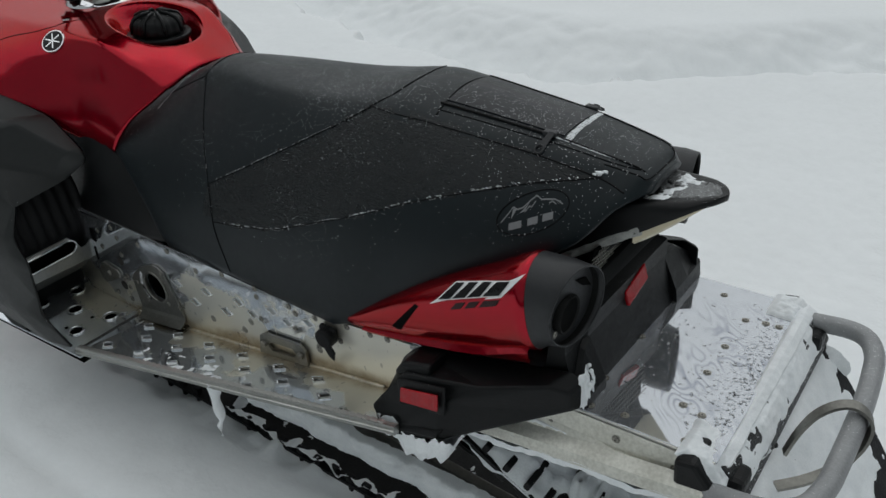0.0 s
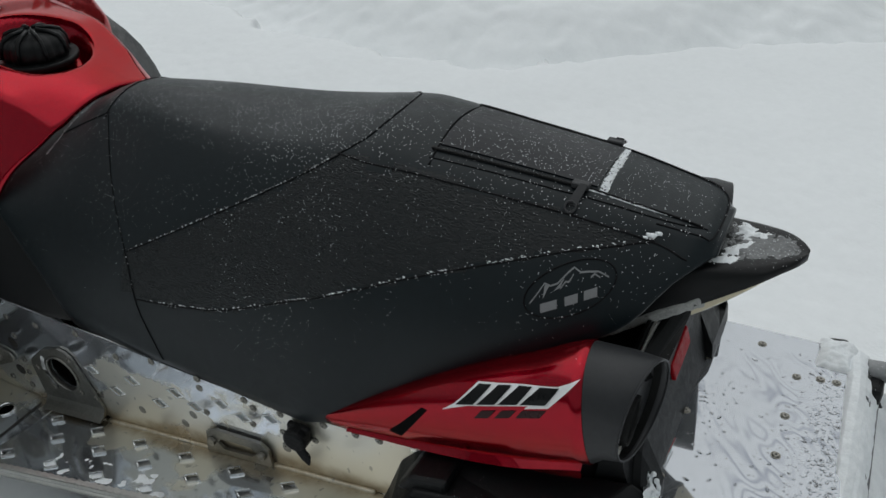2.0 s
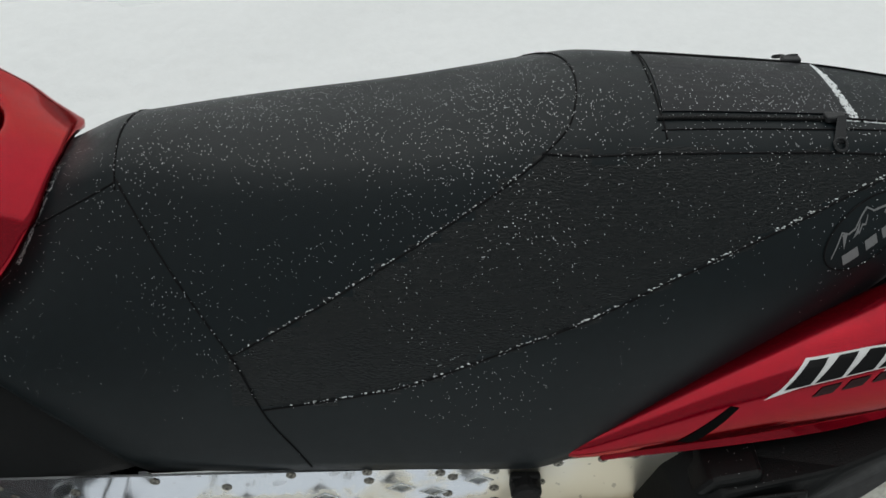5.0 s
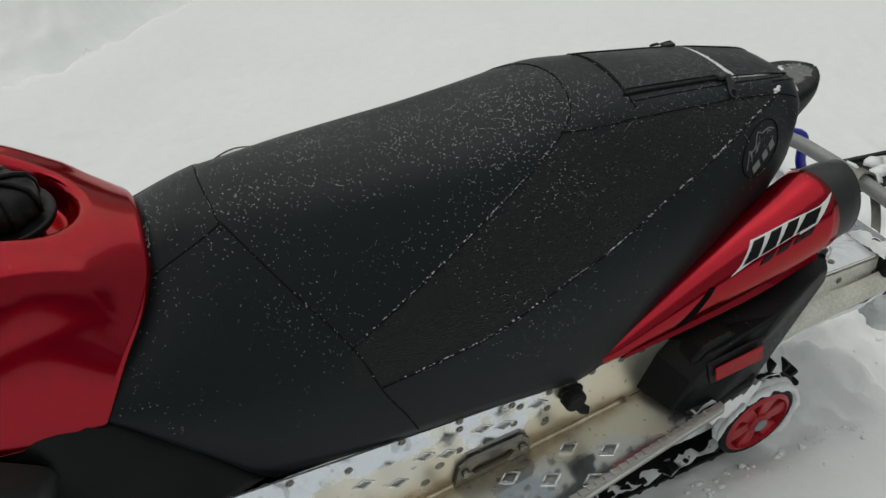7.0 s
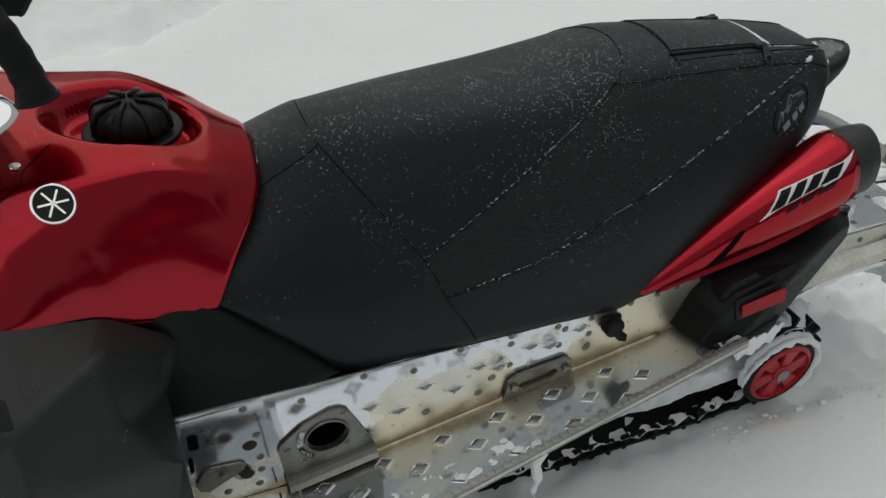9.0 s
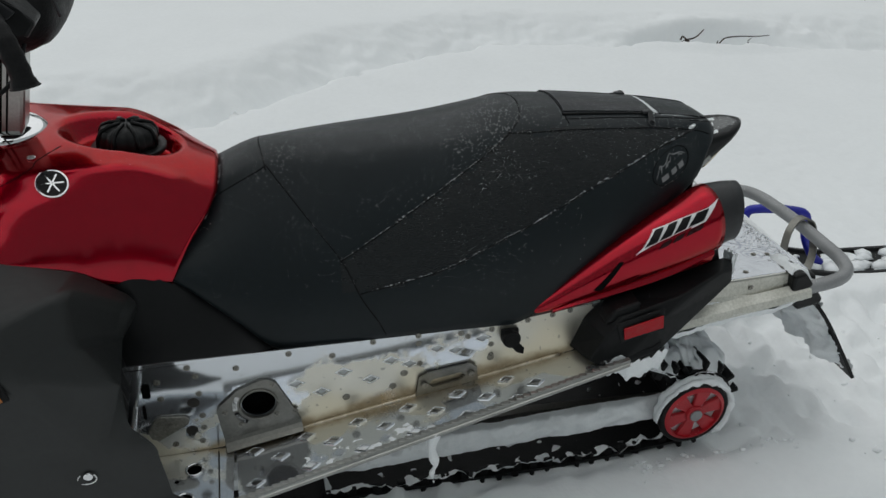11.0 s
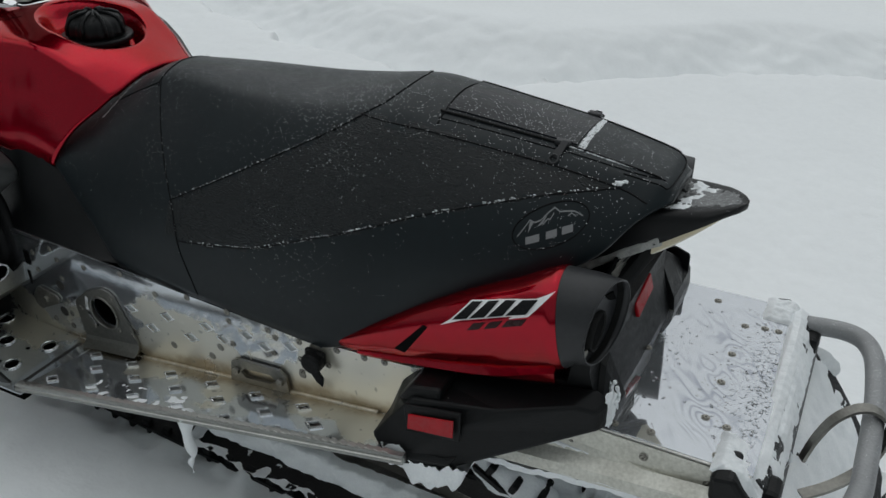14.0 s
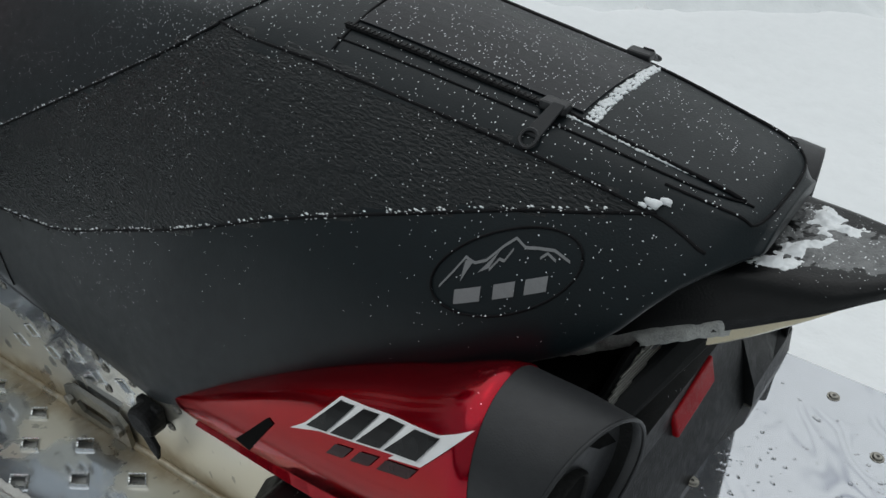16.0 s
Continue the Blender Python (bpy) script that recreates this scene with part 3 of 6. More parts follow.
rim = [(x, axis_y(x) - S_YE(x) * 0.97) for x in (0.086, 0.105, 0.122, 0.134, 0.141)]
rim += [(0.1445, axis_y(0.144) - 0.02), (0.1445, axis_y(0.144) + 0.02)] + [(x, 2 * axis_y(x) - y) for x, y in rim[::-1]]
seam(rim, above, 0.0011)

# storage bag: flap, zips and sliders
bm = laid(seat, ((-0.172, -0.051), (0.014, -0.044), (0.014, 0.060), (-0.172, 0.062)), above, 0.0018, 24, 12)
g = bmesh.ops.extrude_face_region(bm, geom=bm.faces[:])
bmesh.ops.translate(bm, vec=(0, 0, -0.005), verts=[v for v in g["geom"] if isinstance(v, bmesh.types.BMVert)])
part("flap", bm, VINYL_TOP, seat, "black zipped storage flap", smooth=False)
for s in (-1, 1):
    z_line = line_on(seat, [(-0.178, 0.005 + s * 0.0645), (-0.09, 0.006 + s * 0.062), (-0.002, 0.008 + s * 0.0605)], above, 0.001, 60)
    bm = tube(z_line, 0.0022, 8)
    for p in z_line if s < 0 else ():
        block(p + Vector((0, 0, 0.0018)), (0.0012, 0.005, 0.0012), 0, bm=bm)
    part("zip", bm, RUBBER, seat, "black coil zip")
    hem = line_on(seat, [(-0.176, 0.005 + s * 0.077), (-0.09, 0.006 + s * 0.074), (0.0, 0.004 + s * 0.069), (0.1, s * 0.058), (0.135, s * 0.045)], above, 0.0004, 60)
    part("piping", tube(hem, 0.0009, 6), THREAD, seat, smooth=True)
    rear = line_on(seat, [(0.004, 0.008 + s * 0.058), (0.06, 0.004 + s * 0.054), (0.130, s * 0.047)], above, 0.0006, 40)
    part("seam", tube(rear, 0.0016, 6), THREAD, seat, "stitched seam with snow caught in it", smooth=True)
    p = above(seat, -0.002, 0.008 + s * 0.0605, 0.004)
    slider = part("zip_slider", block(p, (0.020, 0.012, 0.007), 0.002), SATIN, seat, "black metal zip slider")
    pull = [p + Vector((0.004, s * 0.004, 0.0)), p + Vector((0.0, s * 0.014, -0.006)), p + Vector((-0.001, s * 0.026, -0.016))]
    bm = prism([pull[0] + Vector((-0.004, 0, 0.003)), pull[0] + Vector((0.005, 0, 0.003)), pull[2] + Vector((0.006, 0, 0.003)), pull[2] + Vector((-0.006, 0, 0.003))], (0, 0, 0.002), 0.0006)
    ring = [pull[2] + Vector((0.006 * math.cos(a), s * 0.003 + 0.005 * s * math.sin(a), 0.004 - 0.004 * math.sin(a))) for a in [i * math.pi / 6 for i in range(13)]]
    tube(ring, 0.0015, 6, bm)
    part("zip_pull", bm, SATIN, slider)

# oval badge: plain peaks and bars
BX, BZ = 0.021, 0.6755
bdir, bup = Vector((0.0815, 0.036)).normalized(), Vector((-0.034, 0.0815)).normalized()


def badge_xy(u, v):
    return (BX + bdir.x * u + bup.x * v, BZ + bdir.y * u + bup.y * v)


oval = [badge_xy(0.046 * math.cos(a), 0.0235 * math.sin(a)) for a in [i * math.pi / 20 for i in range(41)]]
P = [side(seat, x, z, 0.0008) for x, z in oval]
badge = part("badge", tube([p for p in P if p], 0.0009, 6), THREAD, seat, "oval embossed badge with grey peaks", smooth=True)
ridges = [[(-0.040, -0.002), (-0.030, 0.006), (-0.023, 0.0125), (-0.017, 0.0085), (-0.010, 0.009), (0.0, 0.0150), (0.007, 0.0180), (0.013, 0.0120), (0.020, 0.0105), (0.030, 0.0075), (0.039, 0.0)],
          [(-0.008, 0.0035), (-0.002, 0.0085), (0.001, 0.0070), (0.006, 0.0125)], [(0.022, 0.0050), (0.026, 0.0068), (0.031, 0.0020)]]
bm = bmesh.new()
for ridge in ridges:
    for (a, b), (c, d) in zip(ridge, ridge[1:]):
        laid(seat, (badge_xy(a, b - 0.0008), badge_xy(c, d - 0.0008), badge_xy(c, d + 0.0009), badge_xy(a, b + 0.0009)), side, 0.0009, 4, 1, bm)
for quad in (((-0.026, -0.001), (-0.022, 0.0045), (-0.018, 0.0095), (-0.023, 0.0110)), ((-0.015, 0.003), (-0.008, 0.0045), (-0.002, 0.0130), (-0.009, 0.0075))):
    laid(seat, [badge_xy(*q) for q in quad], side, 0.0010, 3, 3, bm)
part("peak_print", bm, GREY_PRINT, badge)
bm = bmesh.new()
for u, w in ((-0.022, 0.017), (0.001, 0.013), (0.020, 0.013)):
    laid(seat, (badge_xy(u - w / 2, -0.0135), badge_xy(u + w / 2, -0.0135), badge_xy(u + w / 2 + 0.001, -0.005), badge_xy(u - w / 2 + 0.001, -0.005)), side, 0.0009, 3, 2, bm)
part("print_bar", bm, GREY_PRINT, badge)

# exhaust shrouds, near one fitted, far one its mirror
E_TOP = curve([(-0.270, 0.432), (-0.25, 0.446), (-0.18, 0.500), (-0.10, 0.558), (0.0, 0.620), (0.078, 0.661), (0.105, 0.665), (0.128, 0.664)])
E_BOT = curve([(-0.270, 0.428), (-0.25, 0.425), (-0.18, 0.440), (-0.10, 0.460), (0.0, 0.492), (0.078, 0.532), (0.105, 0.543), (0.128, 0.548)])
E_OUT = curve([(-0.270, -0.212), (-0.25, -0.220), (-0.18, -0.231), (-0.10, -0.240), (0.0, -0.250), (0.078, -0.256), (0.105, -0.2565), (0.128, -0.256)])
E_IN = curve([(-0.270, -0.208), (-0.25, -0.198), (-0.18, -0.180), (-0.10, -0.165), (0.0, -0.151), (0.078, -0.148), (0.105, -0.148), (0.128, -0.148)])


def ex_ring(x, n=48, shrink=0.0, lean=0.0, power=2.15, skew=0.0):
    zt, zb, yo, yi = E_TOP(x) - shrink, E_BOT(x) + shrink, E_OUT(x) + shrink, E_IN(x) - shrink
    out = []
    for i in range(n):
        a = 2 * math.pi * i / n
        c, s = math.cos(a), math.sin(a)
        c, s = math.copysign(abs(c) ** (2 / power), c), math.copysign(abs(s) ** (2 / power), s)
        z = (zt + zb) / 2 + s * (zt - zb) / 2
        y = (yo + yi) / 2 + c * (yo - yi) / 2
        out.append((x + lean * (z - 0.60) + skew * (y + 0.198), y, z))
    return out


def both(name, make, material, label="", smooth=True, parents=(sled, sled), y0=-0.015):
    b = make()
    far = mirrored(b, y0)
    return part(name, b, material, parents[0], label, smooth), part(name, far, material, parents[1], label, smooth)


xs = [-0.270, -0.266, -0.258, -0.245] + [-0.23 + 0.308 * i / 22 for i in range(23)]
covers = both("exhaust_cover", lambda: loft([ex_ring(x, lean=0.0 if x < 0 else -0.20 * x / 0.078, skew=0.0 if x < 0 else -0.10 * x / 0.078) for x in xs], True, True), RED, "glossy red exhaust cover")
bpy.context.view_layer.update()


def lip():
    rows = []
    for x in [-0.22 + 0.303 * i / 14 for i in range(15)]:
        zl = 0.425 + (0.518 - 0.425) * ((x + 0.22) / 0.303) ** 1.15
        yl = -0.219 - 0.019 * (x + 0.22) / 0.303
        zt = E_BOT(x) + 0.020
        rows.append([(x, E_OUT(x) + 0.020, zt), (x, yl - 0.006, zt - 0.016), (x, yl, zl + 0.004), (x, yl + 0.002, zl), (x, yl + 0.006, zl + 0.002)])
    return loft(rows)


both("cover_lip", lip, RED, smooth=False, parents=covers)
tips = both("exhaust_tip", lambda: loft([ex_ring(0.0785, shrink=0.001, lean=-0.20, skew=-0.10), ex_ring(0.104, shrink=0.001, power=2.05, skew=0.05), ex_ring(0.127, shrink=0.001, power=2.0, skew=0.2), ex_ring(0.1285, shrink=0.0018, power=2.0, skew=0.2), ex_ring(0.1282, shrink=0.003, power=2.0, skew=0.2), ex_ring(0.124, shrink=0.0033, power=2.0, skew=0.15)], True), SATIN, "satin black flared exhaust tip")
both("tip_lining", lambda: loft([ex_ring(0.1245, shrink=0.0032, power=2.0, skew=0.15), ex_ring(0.110, shrink=0.0036, power=2.0, skew=0.1), ex_ring(0.098, shrink=0.004, power=2.0), ex_ring(0.090, shrink=0.005, power=2.0)], True), INNER, parents=tips)
both("tip_rim", lambda: tube([Vector(p) for p in ex_ring(0.1286, shrink=0.0022, power=2.0, skew=0.2)] + [Vector(ex_ring(0.1286, shrink=0.0022, power=2.0, skew=0.2)[0])], 0.0014, 6), SATIN, "dark rolled rim", parents=tips)
both("tip_back", lambda: prism(ex_ring(0.114, shrink=0.004, power=2.0, skew=0.15), (0.002, 0, 0), 0), SATIN, smooth=False, parents=tips)


def pipe():
    c = Vector((0.104, -0.208, 0.594))
    bm = tube([c, c + Vector((0.016, 0, 0)), c + Vector((0.018, 0, 0))], lambda s: 0.0265 if s < 0.9 else 0.0255, 28, cap=False)
    tube([c + Vector((0.018, 0, 0)), c + Vector((0.017, 0, 0)), c + Vector((0.003, 0, 0))], lambda s: 0.0255 if s < 0.1 else 0.0235, 28, bm, cap=False)
    return bm


pipes = both("exhaust_pipe", pipe, INNER, "sooty exhaust outlet", parents=tips)
# Flat black disc caps the pipe: soot, and the bore's depth shade painted on.
both("bore_shade_disc", lambda: disc((0.1185, -0.208, 0.594), (1, 0, 0), 0.0238, 0.001, 28), SOOT_SHADE, smooth=False, parents=pipes)
both("tip_bolt", lambda: tube([(0.116, -0.236 + 0.004 * math.cos(a), 0.578 + 0.004 * math.sin(a)) for a in [i * math.pi / 8 for i in range(17)]], 0.0016, 6), RIVET_MAT, smooth=True, parents=tips)
# Black patch on the back plate, its colour painted as a hole's shade.
both("tip_hole", lambda: prism([(0.1172, -0.192, 0.636), (0.1210, -0.172, 0.632), (0.1230, -0.160, 0.614), (0.1200, -0.178, 0.622)], (0.0015, 0, 0), 0), SOOT_SHADE, smooth=False, parents=tips)
cover = covers[0]
# slot, a black patch painted for the notch's shade, and decals on the near cover
bm = laid(cover, ((-0.150, 0.478), (-0.133, 0.477), (-0.098, 0.535), (-0.106, 0.534)), side, 0.0008, 2, 8)
part("vent_slot", bm, SOOT_SHADE, cover)
ddir, dup = Vector((0.124, 0.083)).normalized(), Vector((-0.30, 1.0)).normalized()


def decal_xy(u, v):
    """u 0 to 1 along the decal, v 0 to 1 up it, in x and z."""
    lo = Vector((-0.072, 0.553)).lerp(Vector((0.043, 0.613)), u)
    hi = Vector((-0.048, 0.590)).lerp(Vector((0.058, 0.642)), u)
    return tuple(lo.lerp(hi, v))


bm = bmesh.new()
laid(cover, (decal_xy(0.03, 0.06), decal_xy(1.0, 0.06), decal_xy(0.97, 0.88), decal_xy(0.08, 0.88)), side, 0.0010, 30, 10, bm)
laid(cover, (decal_xy(-0.03, -0.10), decal_xy(0.20, 0.06), decal_xy(0.24, 0.88), decal_xy(0.13, 0.55)), side, 0.0010, 8, 8, bm)
laid(cover, (decal_xy(0.80, -0.06), decal_xy(1.02, -0.02), decal_xy(1.10, 1.12), decal_xy(0.92, 0.85)), side, 0.0010, 8, 10, bm)
decal = part("decal", bm, WHITE, cover, "white-edged black slanted decal")
for a, b in ((0.07, 0.26), (0.29, 0.48), (0.51, 0.70), (0.73, 0.97)):
    bm = laid(cover, (decal_xy(a, 0.12), decal_xy(b, 0.12), decal_xy(b, 0.82), decal_xy(a + 0.05, 0.82)), side, 0.0019, 6, 8)
    part("decal_bar", bm, BLACK_DECAL, decal)
for a, b in ((0.40, 0.54), (0.60, 0.74), (0.80, 1.02)):
    bm = laid(cover, (decal_xy(a, -0.52), decal_xy(b, -0.52), decal_xy(b, -0.14), decal_xy(a, -0.14)), side, 0.0010, 6, 5)
    part("decal_bar", bm, DARK_RED, decal)

# tail: housing, lens, mesh
T_W = curve([(-0.08, 0.11), (0.0, 0.100), (0.063, 0.086), (0.107, 0.075), (0.15, 0.064), (0.183, 0.055), (0.200, 0.047), (0.214, 0.036), (0.226, 0.023), (0.2325, 0.011), (0.235, 0.004)])
T_ZT = curve([(-0.08, 0.60), (0.05, 0.650), (0.10, 0.682), (0.13, 0.694), (0.16, 0.699), (0.19, 0.704), (0.215, 0.709), (0.235, 0.711)])
T_ZB = curve([(-0.08, 0.52), (0.0, 0.560), (0.063, 0.600), (0.107, 0.630), (0.15, 0.657), (0.183, 0.680), (0.216, 0.699), (0.234, 0.704)])
rows = []
for i in range(57):
    x = -0.08 + 0.315 * math.sin(math.pi / 2 * i / 56)
    m, w, zt, zb = axis_y(x), T_W(x), T_ZT(x), T_ZB(x)
    half = [(0, zt - 0.002), (w * 0.5, zt - 0.001), (w * 0.76, zt), (w * 0.85, zt - 0.0015 * min(1, 60 * (zt - zb))), (w * 0.92, zt - 0.005 * min(1, 60 * (zt - zb))), (w * 0.965, zt * 0.6 + zb * 0.4), (w * 0.985, zt * 0.3 + zb * 0.7), (w, zb), (w * 0.85, zb - 0.002), (0, zb - 0.003)]
    rows.append([(x, m - y, z) for y, z in half] + [(x, m + y, z) for y, z in half[-2:0:-1]])
tail = part("tail_housing", loft(rows, True, True), ICY_PLASTIC, sled, "black plastic tail with snow on top", smooth=True)
rows = []
for i in range(9):
    x = 0.138 + 0.082 * i / 8
    m, w, zb = axis_y(x), T_W(x) * (0.96 - 0.2 * i / 8), T_ZB(x)
    d = 0.018 * (1 - (i / 8) ** 2) + 0.002
    rows.append([(x, m - w, zb - 0.001), (x, m - w * 0.97, zb - d * 0.7), (x, m - w * 0.85, zb - d), (x, m + w * 0.85, zb - d), (x, m + w * 0.97, zb - d * 0.7), (x, m + w, zb - 0.001)])
part("tail_lens", loft(rows, True, True), LENS, tail, "cream tail-light lens", smooth=False)


def tail_side(u, v):
    x = 0.0 + 0.15 * u
    m, w, zb = axis_y(x), T_W(x), T_ZB(x)
    return Vector((x, m - w * (1.0 + 0.012 * math.sin(math.pi * v)), zb + 0.010 - 0.016 * v)), Vector((0, -0.8, -0.2))


tagged(part("ice_strip", crust(tail_side, 110, 12, 0.0030, 51, freq=70, bias=-0.22), DIRTY_ICE, tail, "strip of grey ice along the tail", smooth=True), kind="stuff")


def tail_top(u, v):
    x = 0.125 + 0.106 * u
    return Vector((x, axis_y(x) + T_W(x) * 0.88 * (2 * v - 1), T_ZT(x) - 0.0012 - 0.001 * abs(2 * v - 1) ** 6)), Vector((0, 0, 1))


def drift(blobs, floor):
    """How much snow lies at a place: soft ovals (x, y, half-length, half-width, turn)."""
    def f(p):
        best = -2.0
        for x, y, a, b, turn in blobs:
            c, s_ = math.cos(turn), math.sin(turn)
            dx, dy = p.x - x, p.y - y
            best = max(best, 0.55 - 1.0 * math.hypot((dx * c + dy * s_) / a, (dy * c - dx * s_) / b))
        return max(best, floor)
    return f


lying = drift([(0.155, -0.049, 0.019, 0.010, 0.75), (0.165, -0.022, 0.016, 0.006, 0.9), (0.166, 0.022, 0.022, 0.010, 1.9), (0.178, 0.012, 0.012, 0.006, 0.3)], -1.35)
film = drift([(0.200, -0.006, 0.030, 0.030, 0.0), (0.180, -0.020, 0.022, 0.018, 0.6), (0.150, 0.030, 0.020, 0.020, 0.0)], -0.75)
tagged(part("snow_patch", crust(tail_top, 110, 110, 0.0034, 3, freq=110, bias=lying), CRUST, tail, "patches of icy snow", smooth=True), kind="stuff")
tagged(part("ice_film", crust(tail_top, 110, 110, 0.0011, 8, freq=150, bias=film), ICE_FILM, tail, "thin grey film of ice", smooth=True), kind="stuff")
bm = bmesh.new()
for i, (x, z, r) in enumerate([(0.086, 0.727, 0.004), (0.092, 0.729, 0.003), (0.080, 0.725, 0.002)]):
    p = side(seat, x, z)
    if p:
        lump(bm, p, (r * 1.5, r, r * 0.8), i, 2, 0.5)
for i in range(260):
    x = random.uniform(-0.55, 0.085)
    p = side(seat, x, LOWER(x) + random.uniform(-0.001, 0.0025))
    if p:
        r = random.uniform(0.0004, 0.0010)
        lump(bm, p, (r * 1.8, r, r), i, 1, 0.5)
for i in range(130):
    x = random.uniform(-0.60, -0.30)
    p = side(seat, x, UPPER(x) + random.uniform(0, 0.0025))
    if p:
        r = random.uniform(0.0003, 0.0008)
        lump(bm, p, (r * 1.8, r, r), i + 300, 1, 0.5)
for i in range(460):
    y = random.uniform(-0.050, 0.066)
    p = above(seat, 0.0160 + random.uniform(0, 0.008) - 25 * y * abs(y) * 0.04, y)
    r = random.uniform(0.0005, 0.0017)
    lump(bm, p, (r, r * 1.4, r * 0.7), i + 500, 1, 0.5)
for i in range(90):
    x = random.uniform(0.0, 0.125)
    p = above(seat, x, -0.052 + 0.08 * max(0, x - 0.06))
    r = random.uniform(0.0005, 0.0014)
    lump(bm, p, (r * 1.8, r, r), i + 700, 1, 0.5)
for i in range(260):
    v = random.uniform(0.55, 1.12)
    z = 0.54 + 0.125 * v
    p = side(seat, -0.888 + 0.085 * v ** 0.8 + random.uniform(0.001, 0.005), z)
    if p:
        r = random.uniform(0.0003, 0.0007)
        lump(bm, p, (r, r, r), i + 800, 1, 0.5)
tagged(part("snow_dust", bm, CRUST, seat, "snow grains caught along the seams", smooth=True), kind="stuff")
# under the tail
part("tail_bracket", prism([(-0.05, -0.11, 0.56), (0.10, -0.075, 0.60), (0.13, -0.05, 0.64), (0.13, 0.03, 0.64), (0.10, 0.055, 0.60), (-0.05, 0.09, 0.56)], (0, 0, 0.04), 0.004), PLASTIC, sled)
# Added dark block: fills unseen space under the seat, standing in for shade.
part("shade_block", prism([(-0.250, -0.140, 0.452), (0.080, -0.140, 0.452), (0.080, -0.140, 0.590), (0.0, -0.140, 0.585), (-0.100, -0.140, 0.525)], (0, 0.262, 0), 0.004), SOOT_SHADE, sled)
grille = part("grille", prism([(0.085, -0.12, 0.548), (0.100, 0.10, 0.548), (0.112, 0.08, 0.625), (0.100, -0.10, 0.625)], (-0.004, 0, 0), 0.001), SOOT_SHADE, sled, "dark wire grille")
bm = bmesh.new()
for i in range(24):
    y = -0.108 + 0.008 * i
    tube([(0.0905 + 0.066 * (y + 0.12) * 0.6, y, 0.550), (0.1035 + 0.066 * (y + 0.12) * 0.6, y * 0.88, 0.624)], 0.0008, 5, bm)
for i in range(9):
    z = 0.554 + 0.008 * i
    tube([(0.0895 + (z - 0.548) * 0.19, -0.115, z), (0.1045 + (z - 0.548) * 0.17, 0.09, z)], 0.0008, 5, bm)
tagged(part("grille_wire", bm, STEEL, grille), kind="stuff")
PANEL = [(0.144, 0.446), (0.128, 0.500), (0.121, 0.522), (0.119, 0.548), (0.098, 0.552), (0.090, 0.446)]
rows = []
for y, k in ((-0.205, 0.0), (-0.160, 0.0), (-0.150, 0.004), (0.098, 0.004), (0.104, 0.004)):
    rows.append([(x + k + 0.02 * (y + 0.02), y, z - 0.03 * (y + 0.01) * (z < 0.45)) for x, z in PANEL])
cross = part("rear_cross_panel", loft(rows, True, True), PLASTIC, sled, "black plastic rear panel with water drops")
for ys in ((0.096, 0.141, 0.196, 0.204), (-0.150, -0.170, -0.204, -0.210)):
    rows = []
    for y, top, back in zip(ys, (0.526, 0.518, 0.480, 0.468), (0.158, 0.158, 0.158, 0.154)):
        rows.append([(back, y, 0.440), (back - 0.004, y, 0.466), (back - 0.018 - 0.3 * max(0, top - 0.48), y, top - 0.004), (back - 0.026 - 0.3 * max(0, top - 0.48), y, top), (0.100, y, top), (0.100, y, 0.440)])
    part("panel_end", loft(rows, True, True), PLASTIC, cross)
part("red_reflector", prism([(0.1335, -0.040, 0.510), (0.1345, 0.019, 0.526), (0.1265, 0.020, 0.549), (0.1255, -0.040, 0.532)], (-0.008, 0, -0.002), 0.0015), REFLECTOR, cross, "red rear reflector")
# wet brace under the tail
part("tail_brace", prism([(0.088, -0.118, 0.556), (0.104, -0.112, 0.548), (0.146, 0.030, 0.612), (0.146, 0.050, 0.634), (0.128, 0.030, 0.636), (0.118, -0.020, 0.606)], (-0.012, 0.004, 0.004), 0.003), PLASTIC, cross, "wet black brace under the tail")


# side bumpers with reflectors
def bumper_block():
    inner = [(-0.172, -0.209, 0.338), (-0.150, -0.209, 0.405), (-0.128, -0.209, 0.432), (0.02, -0.209, 0.474), (0.130, -0.209, 0.508), (0.152, -0.209, 0.500), (0.154, -0.209, 0.458), (-0.02, -0.25, 0.352), (-0.10, -0.25, 0.328)]
    outer = [(-0.160, -0.282, 0.352), (-0.128, -0.276, 0.398), (-0.100, -0.272, 0.436), (0.02, -0.262, 0.462), (0.110, -0.240, 0.492), (0.140, -0.232, 0.490), (0.145, -0.232, 0.462), (-0.03, -0.296, 0.362), (-0.120, -0.304, 0.335)]
    bm = bmesh.new()
    a = [bm.verts.new(p) for p in inner]
    b = [bm.verts.new(p) for p in outer]
    for i in range(9):
        j = (i + 1) % 9
        bm.faces.new((a[i], a[j], b[j], b[i]))
    c = bm.verts.new((-0.06, -0.280, 0.415))
    d = bm.verts.new((-0.03, -0.283, 0.423))
    for i in range(9):
        bm.faces.new((b[i], b[(i + 1) % 9], c if i in (8, 0, 1, 2) else d))
    bm.faces.new((b[3], d, c))
    bm.faces.new((b[8], c, d))
    bm.faces.new(a)
    bmesh.ops.bevel(bm, geom=bm.edges[:], offset=0.0035, segments=2, profile=0.5, affect="EDGES")
    return bm


blocks = both("side_bumper", bumper_block, PLASTIC, "matt black plastic side bumper", smooth=False)
both("reflector", lambda: prism([(-0.100, -0.281, 0.418), (-0.028, -0.289, 0.445), (-0.026, -0.293, 0.420), (-0.098, -0.286, 0.397)], (0, -0.003, 0), 0.001), REFLECTOR, "red side reflector", False, blocks)
